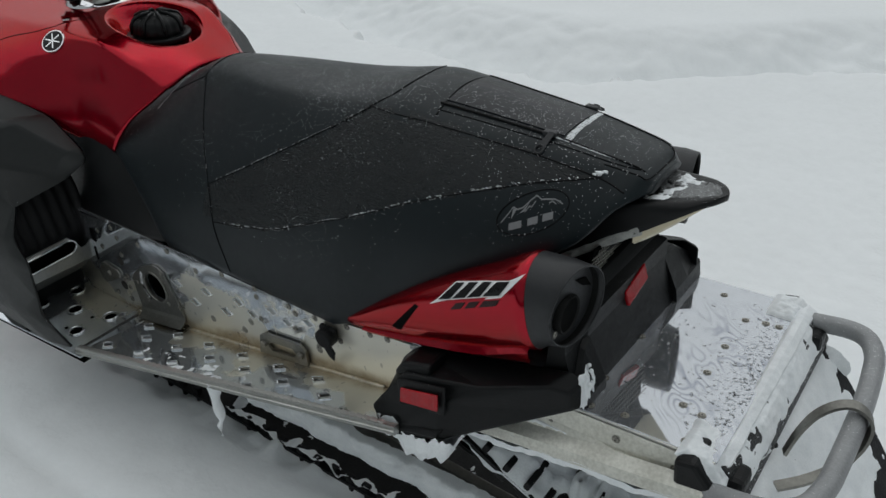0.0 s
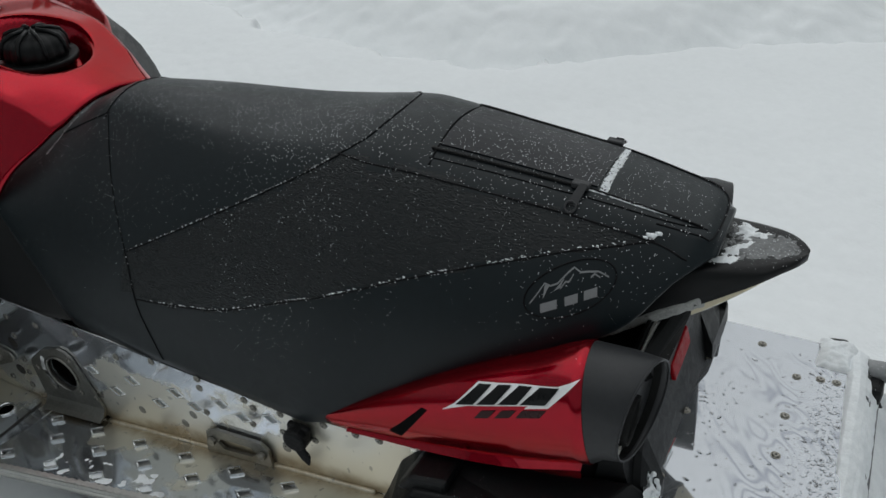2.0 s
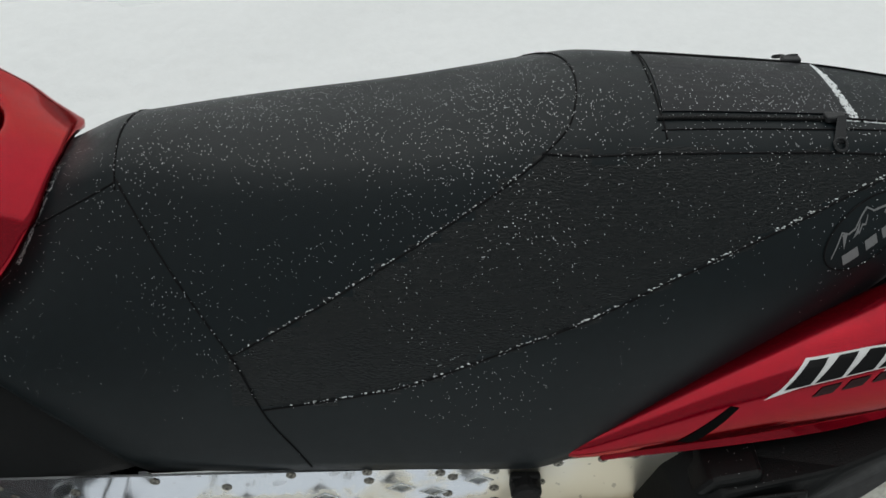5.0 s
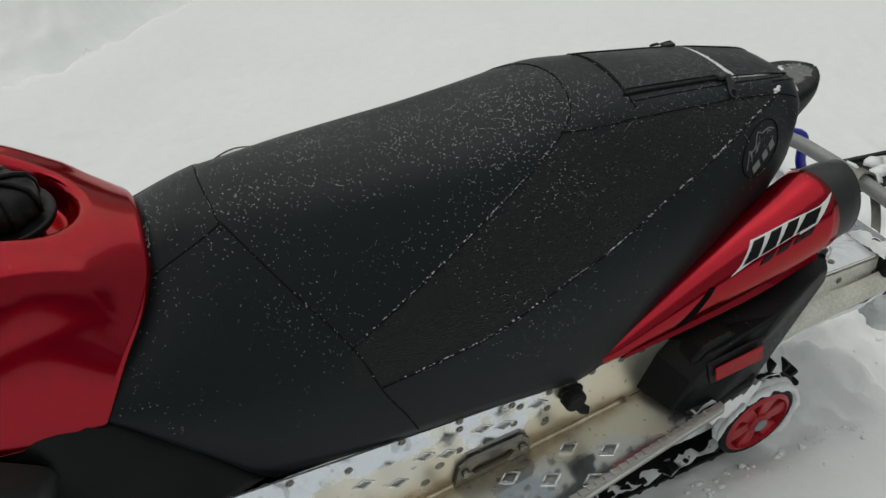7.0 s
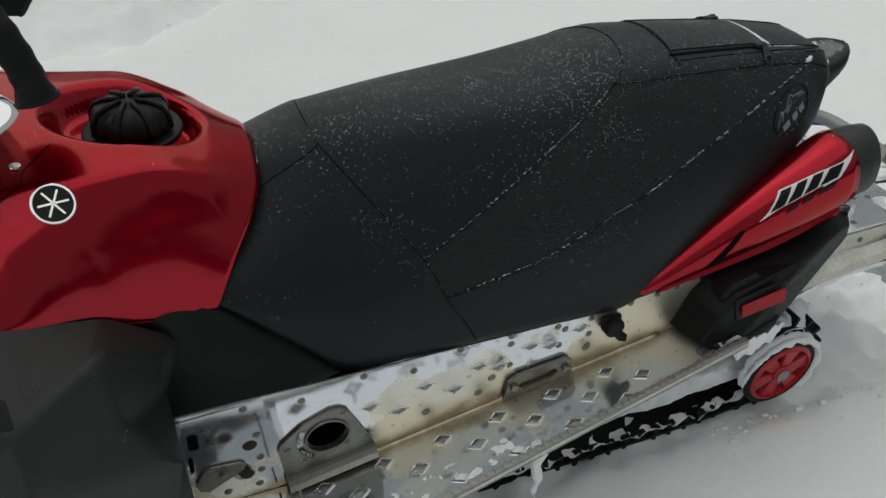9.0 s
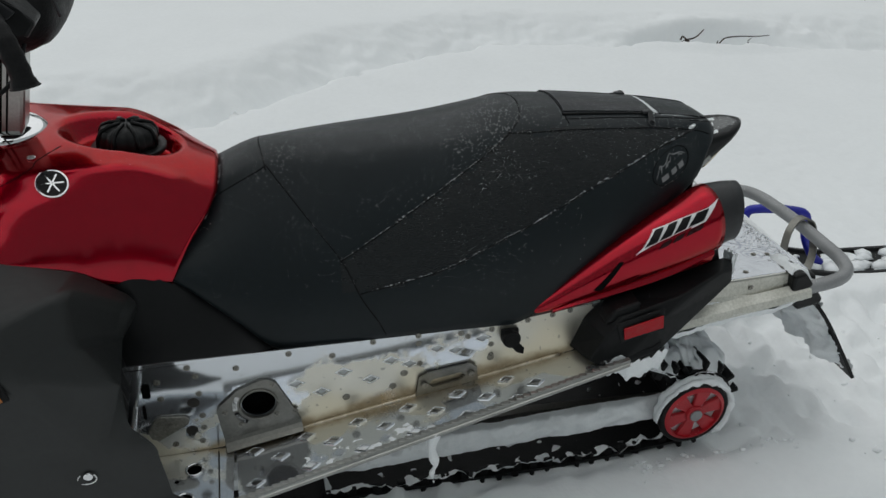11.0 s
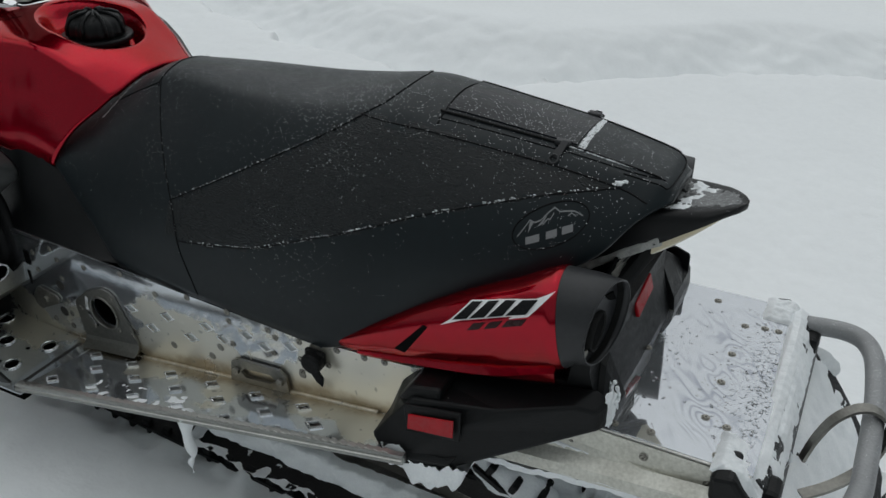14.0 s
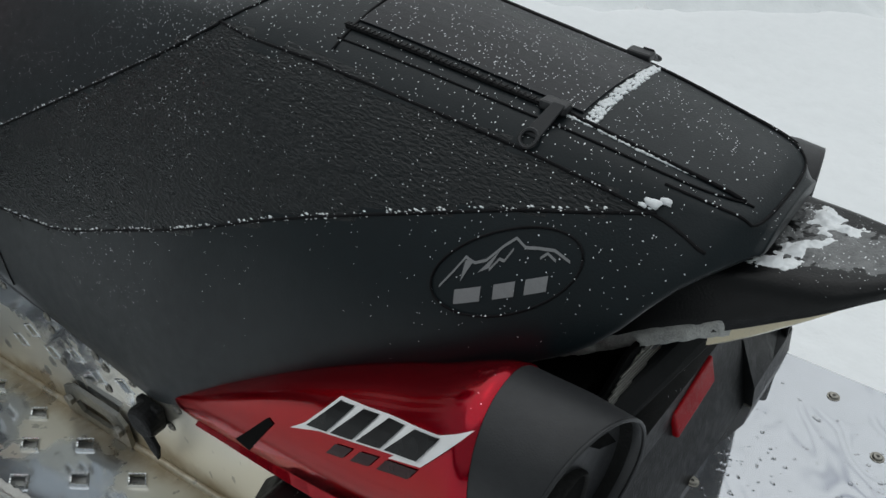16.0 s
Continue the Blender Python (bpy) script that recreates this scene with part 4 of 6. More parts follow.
both("reflector_frame", lambda: prism([(-0.112, -0.272, 0.425), (-0.022, -0.278, 0.454), (-0.018, -0.286, 0.412), (-0.102, -0.278, 0.385)], (0, -0.005, 0), 0.002), PLASTIC, "", False, blocks)

both("bumper_shoulder", lambda: prism([(-0.130, -0.212, 0.418), (-0.112, -0.212, 0.446), (-0.062, -0.212, 0.461), (-0.060, -0.212, 0.440), (-0.095, -0.212, 0.420)], (0, -0.052, 0), 0.006), PLASTIC, "", False, blocks)
both("bumper_brow", lambda: prism([(-0.145, -0.285, 0.352), (-0.04, -0.286, 0.377), (-0.02, -0.285, 0.385), (-0.03, -0.290, 0.368), (-0.12, -0.296, 0.345)], (0, -0.010, 0), 0.004), PLASTIC, "", False, blocks)

# tunnel: top plate, side walls with a folded foot
YL, YR, ZT = -0.213, 0.193, 0.452


def top_z(x, y):
    """The tunnel's top, which rises a little towards the rear and the near side."""
    return ZT + 0.05 * (x - 0.26) - 0.03 * (y + 0.01)


tunnel = part("tunnel", prism([(x, y, top_z(x, y) - 0.003) for x, y in ((-0.16, YL + 0.002), (0.332, YL + 0.002), (0.332, YR - 0.002), (-0.16, YR - 0.002))], (0, 0, 0.003), 0.001), POLISHED, sled, "polished aluminium tunnel top with water drops")
FOOT = curve([(-1.10, 0.165), (-0.826, 0.205), (-0.68, 0.222), (-0.47, 0.255), (-0.19, 0.322), (0.0, 0.365), (0.31, 0.415), (0.34, 0.42)])


def wall_top(x):
    return 0.407 + (top_z(x, YL) - 0.408) * step(-0.45, -0.05, x)


def board_z(x):
    return 0.218 + 0.198 * (x + 0.826)


def deck_z(x, y):
    """The running board's face, which dips towards the tunnel."""
    return board_z(x) - 0.15 * (y + 0.355) - 0.001


def edge_y(x):
    return -0.376 + 0.0864 * (x + 0.826)


DIA = [(-0.700, 0.328), (-0.613, 0.342), (-0.525, 0.355), (-0.438, 0.371), (-0.351, 0.383), (-0.654, 0.303), (-0.563, 0.318), (-0.490, 0.343), (-0.402, 0.362)]


def diamond(cx, cy, a, b):
    return [Vector((cx - a, cy)), Vector((cx, cy - b)), Vector((cx + a, cy)), Vector((cx, cy + b))]


def pierced(outline, holes, place, depth):
    """A sheet with holes cut through it."""
    from mathutils import geometry
    verts = [Vector(p) for p in outline]
    loops = [list(range(len(verts)))]
    for h in holes:
        loops.append(list(range(len(verts), len(verts) + len(h))))
        verts += h
    def within(q, poly):
        odd = False
        for a, b in zip(poly, poly[1:] + poly[:1]):
            if (a.y > q.y) != (b.y > q.y) and q.x < a.x + (b.x - a.x) * (q.y - a.y) / (b.y - a.y):
                odd = not odd
        return odd

    vs, _, fs, *_ = geometry.delaunay_2d_cdt(verts, [], loops, 1, 1e-7)
    border = [Vector(p) for p in outline]
    bm = bmesh.new()
    lo = [bm.verts.new(place(v.x, v.y)) for v in vs]
    for f in fs:
        c = sum((vs[i] for i in f), Vector((0, 0))) / len(f)
        if within(c, border) and not any(within(c, h) for h in holes):
            bm.faces.new([lo[i] for i in f])
    g = bmesh.ops.extrude_face_region(bm, geom=bm.faces[:])
    bmesh.ops.translate(bm, vec=depth, verts=[v for v in g["geom"] if isinstance(v, bmesh.types.BMVert)])
    return bm


xs = [-1.12 + 1.45 * i / 29 for i in range(30)]
outline = [(x, FOOT(x)) for x in xs] + [(x, wall_top(x)) for x in xs[::-1]]


def circle(cx, cy, r, n=20):
    return [Vector((cx + r * math.cos(2 * math.pi * i / n), cy + r * math.sin(2 * math.pi * i / n))) for i in range(n)]


wall = part("tunnel_side", pierced(outline, [circle(-0.768, 0.296, 0.030)] + [diamond(x, z, 0.0150, 0.0092) for x, z in DIA], lambda x, z: (x, YL, z), (0, 0.003, 0)), BOARD, sled, "stained aluminium tunnel side with punched holes")
part("tunnel_side", prism([(-1.12, YR, 0.165), (0.332, YR, 0.42), (0.332, YR, 0.444), (0.0, YR, 0.430), (-0.45, YR, 0.400), (-1.12, YR, 0.407)], (0, -0.003, 0), 0), BOARD, sled)
# rear lower flange of the tunnel
rows = []
for i in range(20):
    x = -0.06 + 0.39 * i / 19
    z = FOOT(x)
    rows.append([(x, YL - 0.0015, top_z(x, YL) - 0.0045), (x, YL - 0.005, ZT - 0.034), (x, YL - 0.010, z + 0.02), (x, YL - 0.028, z + 0.010), (x, YL - 0.034, z - 0.004), (x, YL - 0.028, z - 0.010)])
part("tunnel_flange", loft(rows), FROST, sled, "icy folded aluminium flange", smooth=False)
# Black sheet behind the ring opening, painted for the tunnel's inner shade.
part("tunnel_shade_sheet", prism([(-1.12, YL + 0.030, 0.17), (-0.70, YL + 0.030, 0.225), (-0.70, YL + 0.030, 0.40), (-1.12, YL + 0.030, 0.40)], (0, 0.002, 0), 0), SOOT_SHADE, sled)
part("packed_snow", prism([(-0.715, YL + 0.0045, 0.22), (0.2, YL + 0.0045, 0.40), (0.2, YL + 0.0045, 0.43), (-0.715, YL + 0.0045, 0.40)], (0, 0.004, 0), 0), CRUST, sled, "snow packed inside the tunnel")


def serrated(cx, cy, a, b, place, up, bm, height=1.0):
    """A raised rim round a punched hole, with teeth that lean inwards."""
    q = diamond(cx, cy, a, b)
    c = Vector((cx, cy))
    for k in range(4):
        p0, p1 = q[k], q[(k + 1) % 4]
        rows = [[], [], []]
        for i in range(9):
            p = p0.lerp(p1, i / 8)
            tooth = i % 2 and i not in (0, 8)
            for row, grow, h in zip(rows, (0.14, 0.02, -0.26 if tooth else -0.06), (0.0003, 0.0034, 0.0030 if tooth else 0.0020)):
                o = p + (p - c) * grow
                row.append(bm.verts.new(Vector(place(o.x, o.y)) + up * h * height))
        for lo, hi in zip(rows, rows[1:]):
            for i in range(8):
                bm.faces.new((lo[i], lo[i + 1], hi[i + 1], hi[i]))


for x, z in DIA:
    bm = bmesh.new()
    serrated(x, z, 0.0155, 0.0095, lambda a, b: (a, YL, b), Vector((0, -1, 0)), bm, 0.35)
    part("traction_hole", bm, EDGE, wall)

# running board
HOLES = [(-0.309 - 0.0948 * i, -0.247 + 0.0005 * i) for i in range(6)] + [(-0.263 - 0.0952 * i, -0.281) for i in range(6)] + [(-0.311 - 0.0948 * i, -0.314 - 0.0045 * i) for i in range(6)]
bx = [-0.815 + 0.715 * i / 20 for i in range(21)]
outline = [(x, edge_y(x)) for x in bx] + [(x, YL - 0.001) for x in bx[::-1]]
board = part("running_board", pierced(outline, [diamond(x, y, 0.0155, 0.0105) for x, y in HOLES], lambda x, y: (x, y, deck_z(x, y) - 0.003), (0, 0, 0.003)), BOARD, sled, "worn aluminium running board with toothed holes")
for x, y in HOLES:
    bm = bmesh.new()
    serrated(x, y, 0.0155, 0.0105, lambda a, b: (a, b, deck_z(a, b)), Vector((0, 0, 1)), bm)
    part("traction_hole", bm, EDGE, board)


def under_board(u, v):
    x = -0.80 + 0.68 * u
    y = -0.225 + (edge_y(x) + 0.235) * v
    return Vector((x, y, deck_z(x, y) - 0.0085)), Vector((0, 0, 1))


tagged(part("caked_snow", crust(under_board, 110, 24, 0.006, 31, freq=24, bias=0.0), DIRTY_ICE, board, "snow caked under the board", smooth=True), kind="stuff")
# ribbed outer rail
rows = []
for i in range(60):
    x = -0.832 + 0.74 * i / 59
    y, z = edge_y(x), board_z(x)
    k = 0.0
    rows.append([(x, y + 0.012, z), (x, y + 0.010, z + 0.004 + k), (x, y + 0.001, z + 0.0045 + k), (x, y - 0.001, z + 0.001), (x, y + 0.001, z - 0.001), (x, y - 0.003, z - 0.003), (x, y - 0.001, z - 0.006), (x, y - 0.003, z - 0.008), (x, y, z - 0.012), (x, y + 0.010, z - 0.013)])
part("board_rail", loft(rows, True, True), DULL_ALU, board, "ribbed aluminium edge rail", smooth=False)
bm = bmesh.new()
for i in range(52):
    x = -0.822 + 0.0138 * i
    block((x, edge_y(x) + 0.0065, board_z(x) + 0.0044), (0.0124, 0.0085, 0.0020), 0.0007, bm=bm)
tagged(part("rail_tooth", bm, DULL_ALU, board), kind="stuff")
# front foot plate, a little lower, with round holes
FH = [(-0.889, -0.261, 0.0135), (-0.905, -0.330, 0.0135), (-0.972, -0.288, 0.0135), (-1.030, -0.243, 0.0135), (-1.051, -0.316, 0.0135), (-0.919, -0.284, 0.004), (-0.932, -0.335, 0.004)]
outline = [(-1.20, -0.400), (-0.826, -0.376), (-0.818, YL - 0.001), (-1.20, YL - 0.001)]


def plate_z(x):
    return 0.201 + 0.01 * (x + 0.82)


foot = part("foot_plate", pierced(outline, [circle(x, y, r) for x, y, r in FH], lambda x, y: (x, y, plate_z(x) - 0.003), (0, 0, 0.003)), BOARD, sled, "aluminium foot plate with round holes")
for x, y, r in FH[:5]:
    part("hole_rim", tube([(x + (r + 0.001) * math.cos(a), y + (r + 0.001) * math.sin(a), plate_z(x + r * math.cos(a)) + 0.001) for a in [i * math.pi / 10 for i in range(21)]], 0.0022, 8), EDGE, foot, smooth=True)
# Black sheet added beneath the plate so its holes read as shaded.
part("foot_shade_sheet", prism([(-1.20, -0.392, 0.180), (-0.83, -0.370, 0.180), (-0.83, YL - 0.004, 0.180), (-1.20, YL - 0.004, 0.180)], (0, 0, 0.003), 0), SOOT_SHADE, foot)
part("plate_joint", tube([(-0.848, -0.370, 0.2025), (-0.846, -0.225, 0.2025)], 0.0014, 6), GRIME, foot)
part("corner_bead", tube(smooth_line([(x, YL - 0.002, deck_z(x, YL) + 0.001) for x in (-0.81, -0.68, -0.5, -0.35, -0.19)]), 0.005, 10), BOARD, board, smooth=True)

# drain ring plate, slotted bracket, small plate, cable tab on the tunnel side
pl = [(-0.833, YL - 0.001, 0.222), (-0.694, YL - 0.001, 0.250), (-0.699, YL - 0.001, 0.262), (-0.736, YL - 0.001, 0.340), (-0.748, YL - 0.001, 0.348), (-0.763, YL - 0.001, 0.349), (-0.805, YL - 0.001, 0.331), (-0.838, YL - 0.001, 0.300), (-0.842, YL - 0.001, 0.288)]
ringpl = part("ring_plate", pierced([(p[0], p[2]) for p in pl], [circle(-0.768, 0.296, 0.031)], lambda x, z: (x, YL - 0.001, z), (0, -0.004, 0)), STEEL, sled, "dull steel plate with a round adjuster opening")
fold = []
for i in range(9):
    s = i / 8
    x = -0.833 + 0.139 * s
    z = 0.222 + 0.028 * s
    fold.append([(x, YL - 0.001, z), (x, YL - 0.005, z + 0.0005), (x + 0.001, YL - 0.008, z - 0.006), (x + 0.002, YL - 0.014, z - 0.012), (x + 0.002, YL - 0.022, z - 0.0155), (x, YL - 0.020, z - 0.019), (x, YL - 0.001, z - 0.012)])
part("plate_fold", loft(fold, True, True), STEEL, ringpl, smooth=False)
part("rubber_ring", tube([(-0.768 + 0.033 * math.cos(a), YL - 0.006, 0.296 + 0.033 * math.sin(a)) for a in [i * math.pi / 16 for i in range(33)]], 0.0022, 8), STEEL, ringpl, smooth=True)
# Black disc behind the opening; its colour stands in for depth shade.
part("opening_shade_disc", disc((-0.768, YL + 0.040, 0.296), (0, -1, 0), 0.036, 0.004, 24), SOOT_SHADE, ringpl)
for a0 in (148, 197):
    bm = bmesh.new()
    arc = [radians(a0 + 42 * i / 8) for i in range(9)]
    lo = [bm.verts.new((-0.768 + 0.0385 * math.cos(a), YL - 0.0062, 0.296 + 0.0385 * math.sin(a))) for a in arc]
    hi = [bm.verts.new((-0.768 + 0.0465 * math.cos(a), YL - 0.0062, 0.296 + 0.0465 * math.sin(a))) for a in arc]
    for i in range(8):
        bm.faces.new((lo[i], lo[i + 1], hi[i + 1], hi[i]))
    lab = part("dial_label", bm, WHITE if a0 == 148 else BLACK_DECAL, ringpl, "small white dial label" if a0 == 148 else "small black dial label")
    txt = bpy.data.curves.new("dial_word", "FONT")
    txt.body, txt.size, txt.align_x, txt.align_y = ("SOFT" if a0 == 148 else "HARD"), 0.0085, "CENTER", "CENTER"
    mid = radians(a0 + 21)
    word = new("dial_word", txt)
    word.parent = lab
    word.matrix_basis = Matrix.Translation((-0.768 + 0.0425 * math.cos(mid), YL - 0.0066, 0.296 + 0.0425 * math.sin(mid))) @ pose(0, 0, 0, 90, 0, 0) @ pose(0, 0, 0, 0, 0, math.degrees(mid) - (90 if a0 == 148 else 270))
    txt.materials.append(BLACK_DECAL if a0 == 148 else WHITE)
slot_pl = [(-0.478, 0.268), (-0.356, 0.290), (-0.360, 0.322), (-0.372, 0.331), (-0.455, 0.320), (-0.472, 0.310)]
hole = [Vector((-0.445, 0.2855)), Vector((-0.392, 0.295)), Vector((-0.382, 0.305)), Vector((-0.392, 0.314)), Vector((-0.445, 0.305)), Vector((-0.454, 0.295))]
bracket = part("slotted_bracket", pierced(slot_pl, [hole], lambda x, z: (x, YL - 0.003, z), (0, -0.005, 0)), STEEL, sled, "dull steel slotted bracket")
for x, z in ((-0.462, 0.296), (-0.371, 0.310)):
    part("bolt", disc((x, YL - 0.008, z), (0, -1, 0), 0.007, 0.006, 6, 0.0008), RIVET_MAT, bracket)
small = part("small_plate", prism([(-0.962, YL - 0.001, 0.262), (-0.957, YL - 0.001, 0.246), (-0.945, YL - 0.001, 0.240), (-0.893, YL - 0.001, 0.270), (-0.889, YL - 0.001, 0.280), (-0.896, YL - 0.001, 0.288), (-0.938, YL - 0.001, 0.293), (-0.948, YL - 0.001, 0.288)], (0, -0.004, 0), 0.001), RIVET_MAT, sled, "small steel plate")
part("bolt", disc((-0.922, YL - 0.005, 0.272), (0, -1, 0), 0.007, 0.006, 6, 0.0008), RIVET_MAT, small)
bm = disc((-0.300, YL - 0.001, 0.384), (0.05, -1, 0.0), 0.0175, 0.022, 20, 0.004)
block((-0.300, YL - 0.006, 0.392), (0.034, 0.010, 0.018), 0.003, bm=bm)
tab = part("rubber_tab", bm, RUBBER, sled, "black rubber grommet with a torn lug")
part("lug_tail", prism([(-0.290, YL - 0.016, 0.380), (-0.276, YL - 0.018, 0.366), (-0.277, YL - 0.020, 0.352), (-0.290, YL - 0.018, 0.356), (-0.302, YL - 0.018, 0.372)], (0.002, -0.005, 0), 0.0015), RUBBER, tab)

# rivets, one shared mesh: grimy washer, domed head, dark bore
bm = disc((0, 0, 0), (0, 0, 1), 0.0058, 0.0007, 16)
n0 = len(bm.faces)
disc((0, 0, 0.0006), (0, 0, 1), 0.0046, 0.0016, 16, 0.0005, bm, r2=0.0036)
bm.faces.ensure_lookup_table()
n1 = len(bm.faces)
for f in bm.faces[n0:]:
    f.material_index = 1
disc((0, 0, 0.00221), (0, 0, 1), 0.0015, 0.0001, 10, 0, bm)
bm.faces.ensure_lookup_table()
for f in bm.faces[n1:]:
    f.material_index = 0
rv = bpy.data.meshes.new("rivet")
bm.to_mesh(rv)
bm.free()
rv.materials.append(GRIME)
rv.materials.append(RIVET_MAT)


def rivet(parent, p, rot):
    ob = new("rivet", rv)
    ob.parent = parent
    ob.matrix_basis = Matrix.Translation(p) @ rot


up_rot, side_rot = Matrix(), pose(0, 0, 0, 90, 0, 0)
for x, y in [(0.258, -0.132), (0.286, -0.139), (0.260, -0.049), (0.260, 0.023), (0.263, 0.104), (0.291, 0.111), (0.310, 0.112), (0.212, 0.156), (0.152, 0.100), (0.149, -0.017), (0.147, -0.135), (0.157, -0.198), (0.203, -0.192), (0.286, -0.196)]:
    rivet(tunnel, (x, y, top_z(x, y)), up_rot)
for x, z in [(-0.802, 0.379), (-0.710, 0.397), (-0.633, 0.382), (-0.559, 0.402), (-0.475, 0.404), (-0.474, 0.387), (-0.394, 0.399), (-0.380, 0.390), (-0.334, 0.400), (-0.333, 0.366), (-0.332, 0.341), (-0.386, 0.357), (-0.471, 0.341), (-0.281, 0.376), (-0.264, 0.412), (-0.215, 0.418), (-0.180, 0.424),
             (-0.883, 0.392), (-0.871, 0.372), (-0.935, 0.368), (-0.933, 0.331), (-0.869, 0.333), (-0.867, 0.283), (-0.867, 0.255), (-0.872, 0.224), (-0.919, 0.224)]:
    rivet(wall, (x, YL, z), side_rot)
for x, z in [(-0.742, 0.336), (-0.828, 0.285), (-0.737, 0.268), (-0.704, 0.270), (-0.802, 0.254)]:
    rivet(ringpl, (x, YL - 0.005, z), side_rot)
for x, z in [(-0.609, 0.283), (-0.521, 0.295), (-0.500, 0.322), (-0.332, 0.335)]:
    part("dimple", disc((x, YL + 0.0005, z), (0, -1, 0), 0.0085, 0.0015, 16, 0, r2=0.005), RIVET_MAT, wall)
# Slots are black blocks set in the wall, painted for the openings' shade.
for x, z, a in [(-0.955, 0.351, 0.007), (-0.962, 0.305, 0.003)]:
    part("wall_slot", prism([(x - a, YL - 0.0015, z - 0.014), (x + a * 0.6, YL - 0.0015, z - 0.016), (x + a, YL - 0.0015, z - 0.012), (x + a, YL - 0.0015, z + 0.012), (x + a * 0.5, YL - 0.0015, z + 0.016), (x - a, YL - 0.0015, z + 0.015)], (0, 0.003, 0), 0.0008), SOOT_SHADE, wall)
for x, z in [(-0.880, 0.314), (-0.888, 0.252)]:
    part("dimple", disc((x, YL + 0.0005, z), (0, -1, 0), 0.012, 0.0015, 20, 0, r2=0.008), GRIME, wall)
for x, z in [(0.204, 0.437), (0.11, 0.418), (0.285, 0.432)]:
    rivet(wall, (x, YL - 0.004, z - 0.004), side_rot)

# rear: corner clamps, bumper tube, hoop, snow flap
def clamp(drop=0.0):
    bm = prism([(0.286, -0.236, 0.460 - drop), (0.312, -0.236, 0.466 - drop), (0.370, -0.236, 0.398), (0.366, -0.236, 0.386), (0.314, -0.236, 0.376), (0.290, -0.236, 0.416)], (0, 0.058, 0), 0.006)
    block((0.345, -0.186, 0.420), (0.045, 0.04, 0.035), 0.008, bm=bm)
    return bm


part("corner_clamp", clamp(), PLASTIC, sled, "black plastic corner clamp with snow")
part("corner_clamp", mirrored(clamp(0.010)), PLASTIC, sled, "black plastic corner clamp with snow")
line = [(0.332, -0.226, 0.424), (0.372, -0.233, 0.436), (0.405, -0.227, 0.440), (0.435, -0.204, 0.443), (0.448, -0.165, 0.445), (0.451, -0.12, 0.446), (0.452, 0.0, 0.448), (0.447, 0.085, 0.448), (0.440, 0.128, 0.448), (0.424, 0.160, 0.447), (0.396, 0.174, 0.444), (0.345, 0.176, 0.436)]
part("rear_bumper", tube(smooth_line(line, 8), 0.0140, 18), TUBE_GREY, sled, "grey tubular rear bumper dusted with snow", smooth=True)
hoop = smooth_line([(0.384, -0.070, 0.388), (0.392, -0.058, 0.420), (0.406, -0.043, 0.448), (0.428, -0.030, 0.466), (0.450, -0.026, 0.470), (0.469, -0.032, 0.458), (0.468, -0.050, 0.435), (0.450, -0.082, 0.412), (0.422, -0.112, 0.398), (0.392, -0.135, 0.388)], 6)
rows = []
for i, p in enumerate(hoop):
    d = (hoop[min(i + 1, len(hoop) - 1)] - hoop[max(i - 1, 0)]).normalized()
    w = Vector((-0.30, 0.95, 0.0)).normalized()
    w = (w - d * w.dot(d)).normalized()
    n_ = d.cross(w) * 0.0022
    w *= 0.0080
    rows.append([p - w - n_, p + w - n_, p + w + n_, p - w + n_])
part("hitch_strap", loft(rows, True, True), STEEL, sled, "grey steel strap looped round the bumper", smooth=False)
part("rear_beam", prism([(0.332, YL + 0.01, 0.452), (0.350, YL + 0.01, 0.440), (0.372, YL + 0.01, 0.395), (0.345, YL + 0.01, 0.385), (0.326, YL + 0.01, 0.43)], (0, 0.38, 0), 0.003), ICY_BLACK, sled, "black rear beam caked with ice")
FLAP = curve([(0.0, 0.340), (0.3, 0.405), (0.65, 0.468), (1.0, 0.528)])
rows = []
for i in range(15):
    s = i / 14
    x, z = FLAP(s), 0.405 - 0.248 * s
    rows.append([(x, -0.224, z), (x, 0.204, z), (x + 0.008, 0.204, z + 0.002), (x + 0.008, -0.224, z + 0.002)])
flap = part("snow_flap", loft(rows, True, True), RUBBER, sled, "black rubber snow flap caked with snow", smooth=False)
def flap_face(u, v):
    s = 0.02 + 0.93 * u
    return Vector((FLAP(s) - 0.001, -0.222 + 0.424 * v, 0.405 - 0.248 * s - 0.002)), Vector((-0.85, 0, -0.5))


tagged(part("caked_snow", crust(flap_face, 50, 80, 0.030, 11, freq=16, bias=0.40), CRUST, flap, "crust of caked snow", smooth=True), kind="stuff")


def flap_back(u, v):
    s = 0.02 + 0.80 * u
    return Vector((FLAP(s) + 0.008, -0.222 + 0.424 * v, 0.405 - 0.248 * s)), Vector((0.85, 0, 0.5))


tagged(part("caked_snow", crust(flap_back, 50, 80, 0.007, 12, freq=24, bias=0.35), CRUST, flap, "crust of caked snow", smooth=True), kind="stuff")
BEAM = [Vector((0.318, 0, ZT + 0.001)), Vector((0.333, 0, ZT + 0.003)), Vector((0.351, 0, 0.441)), Vector((0.373, 0, 0.394))]


def beam_top(u, v):
    v = 0.08 + 0.50 * v
    k = min(2, int(v * 3))
    return BEAM[k].lerp(BEAM[k + 1], v * 3 - k) + Vector((0, -0.208 + 0.40 * u, 0)), Vector((0.5, 0, 0.86))


tagged(part("caked_snow", crust(beam_top, 160, 28, 0.006, 13, freq=16, bias=0.16), CRUST, sled, "crust of caked snow", smooth=True), kind="stuff")


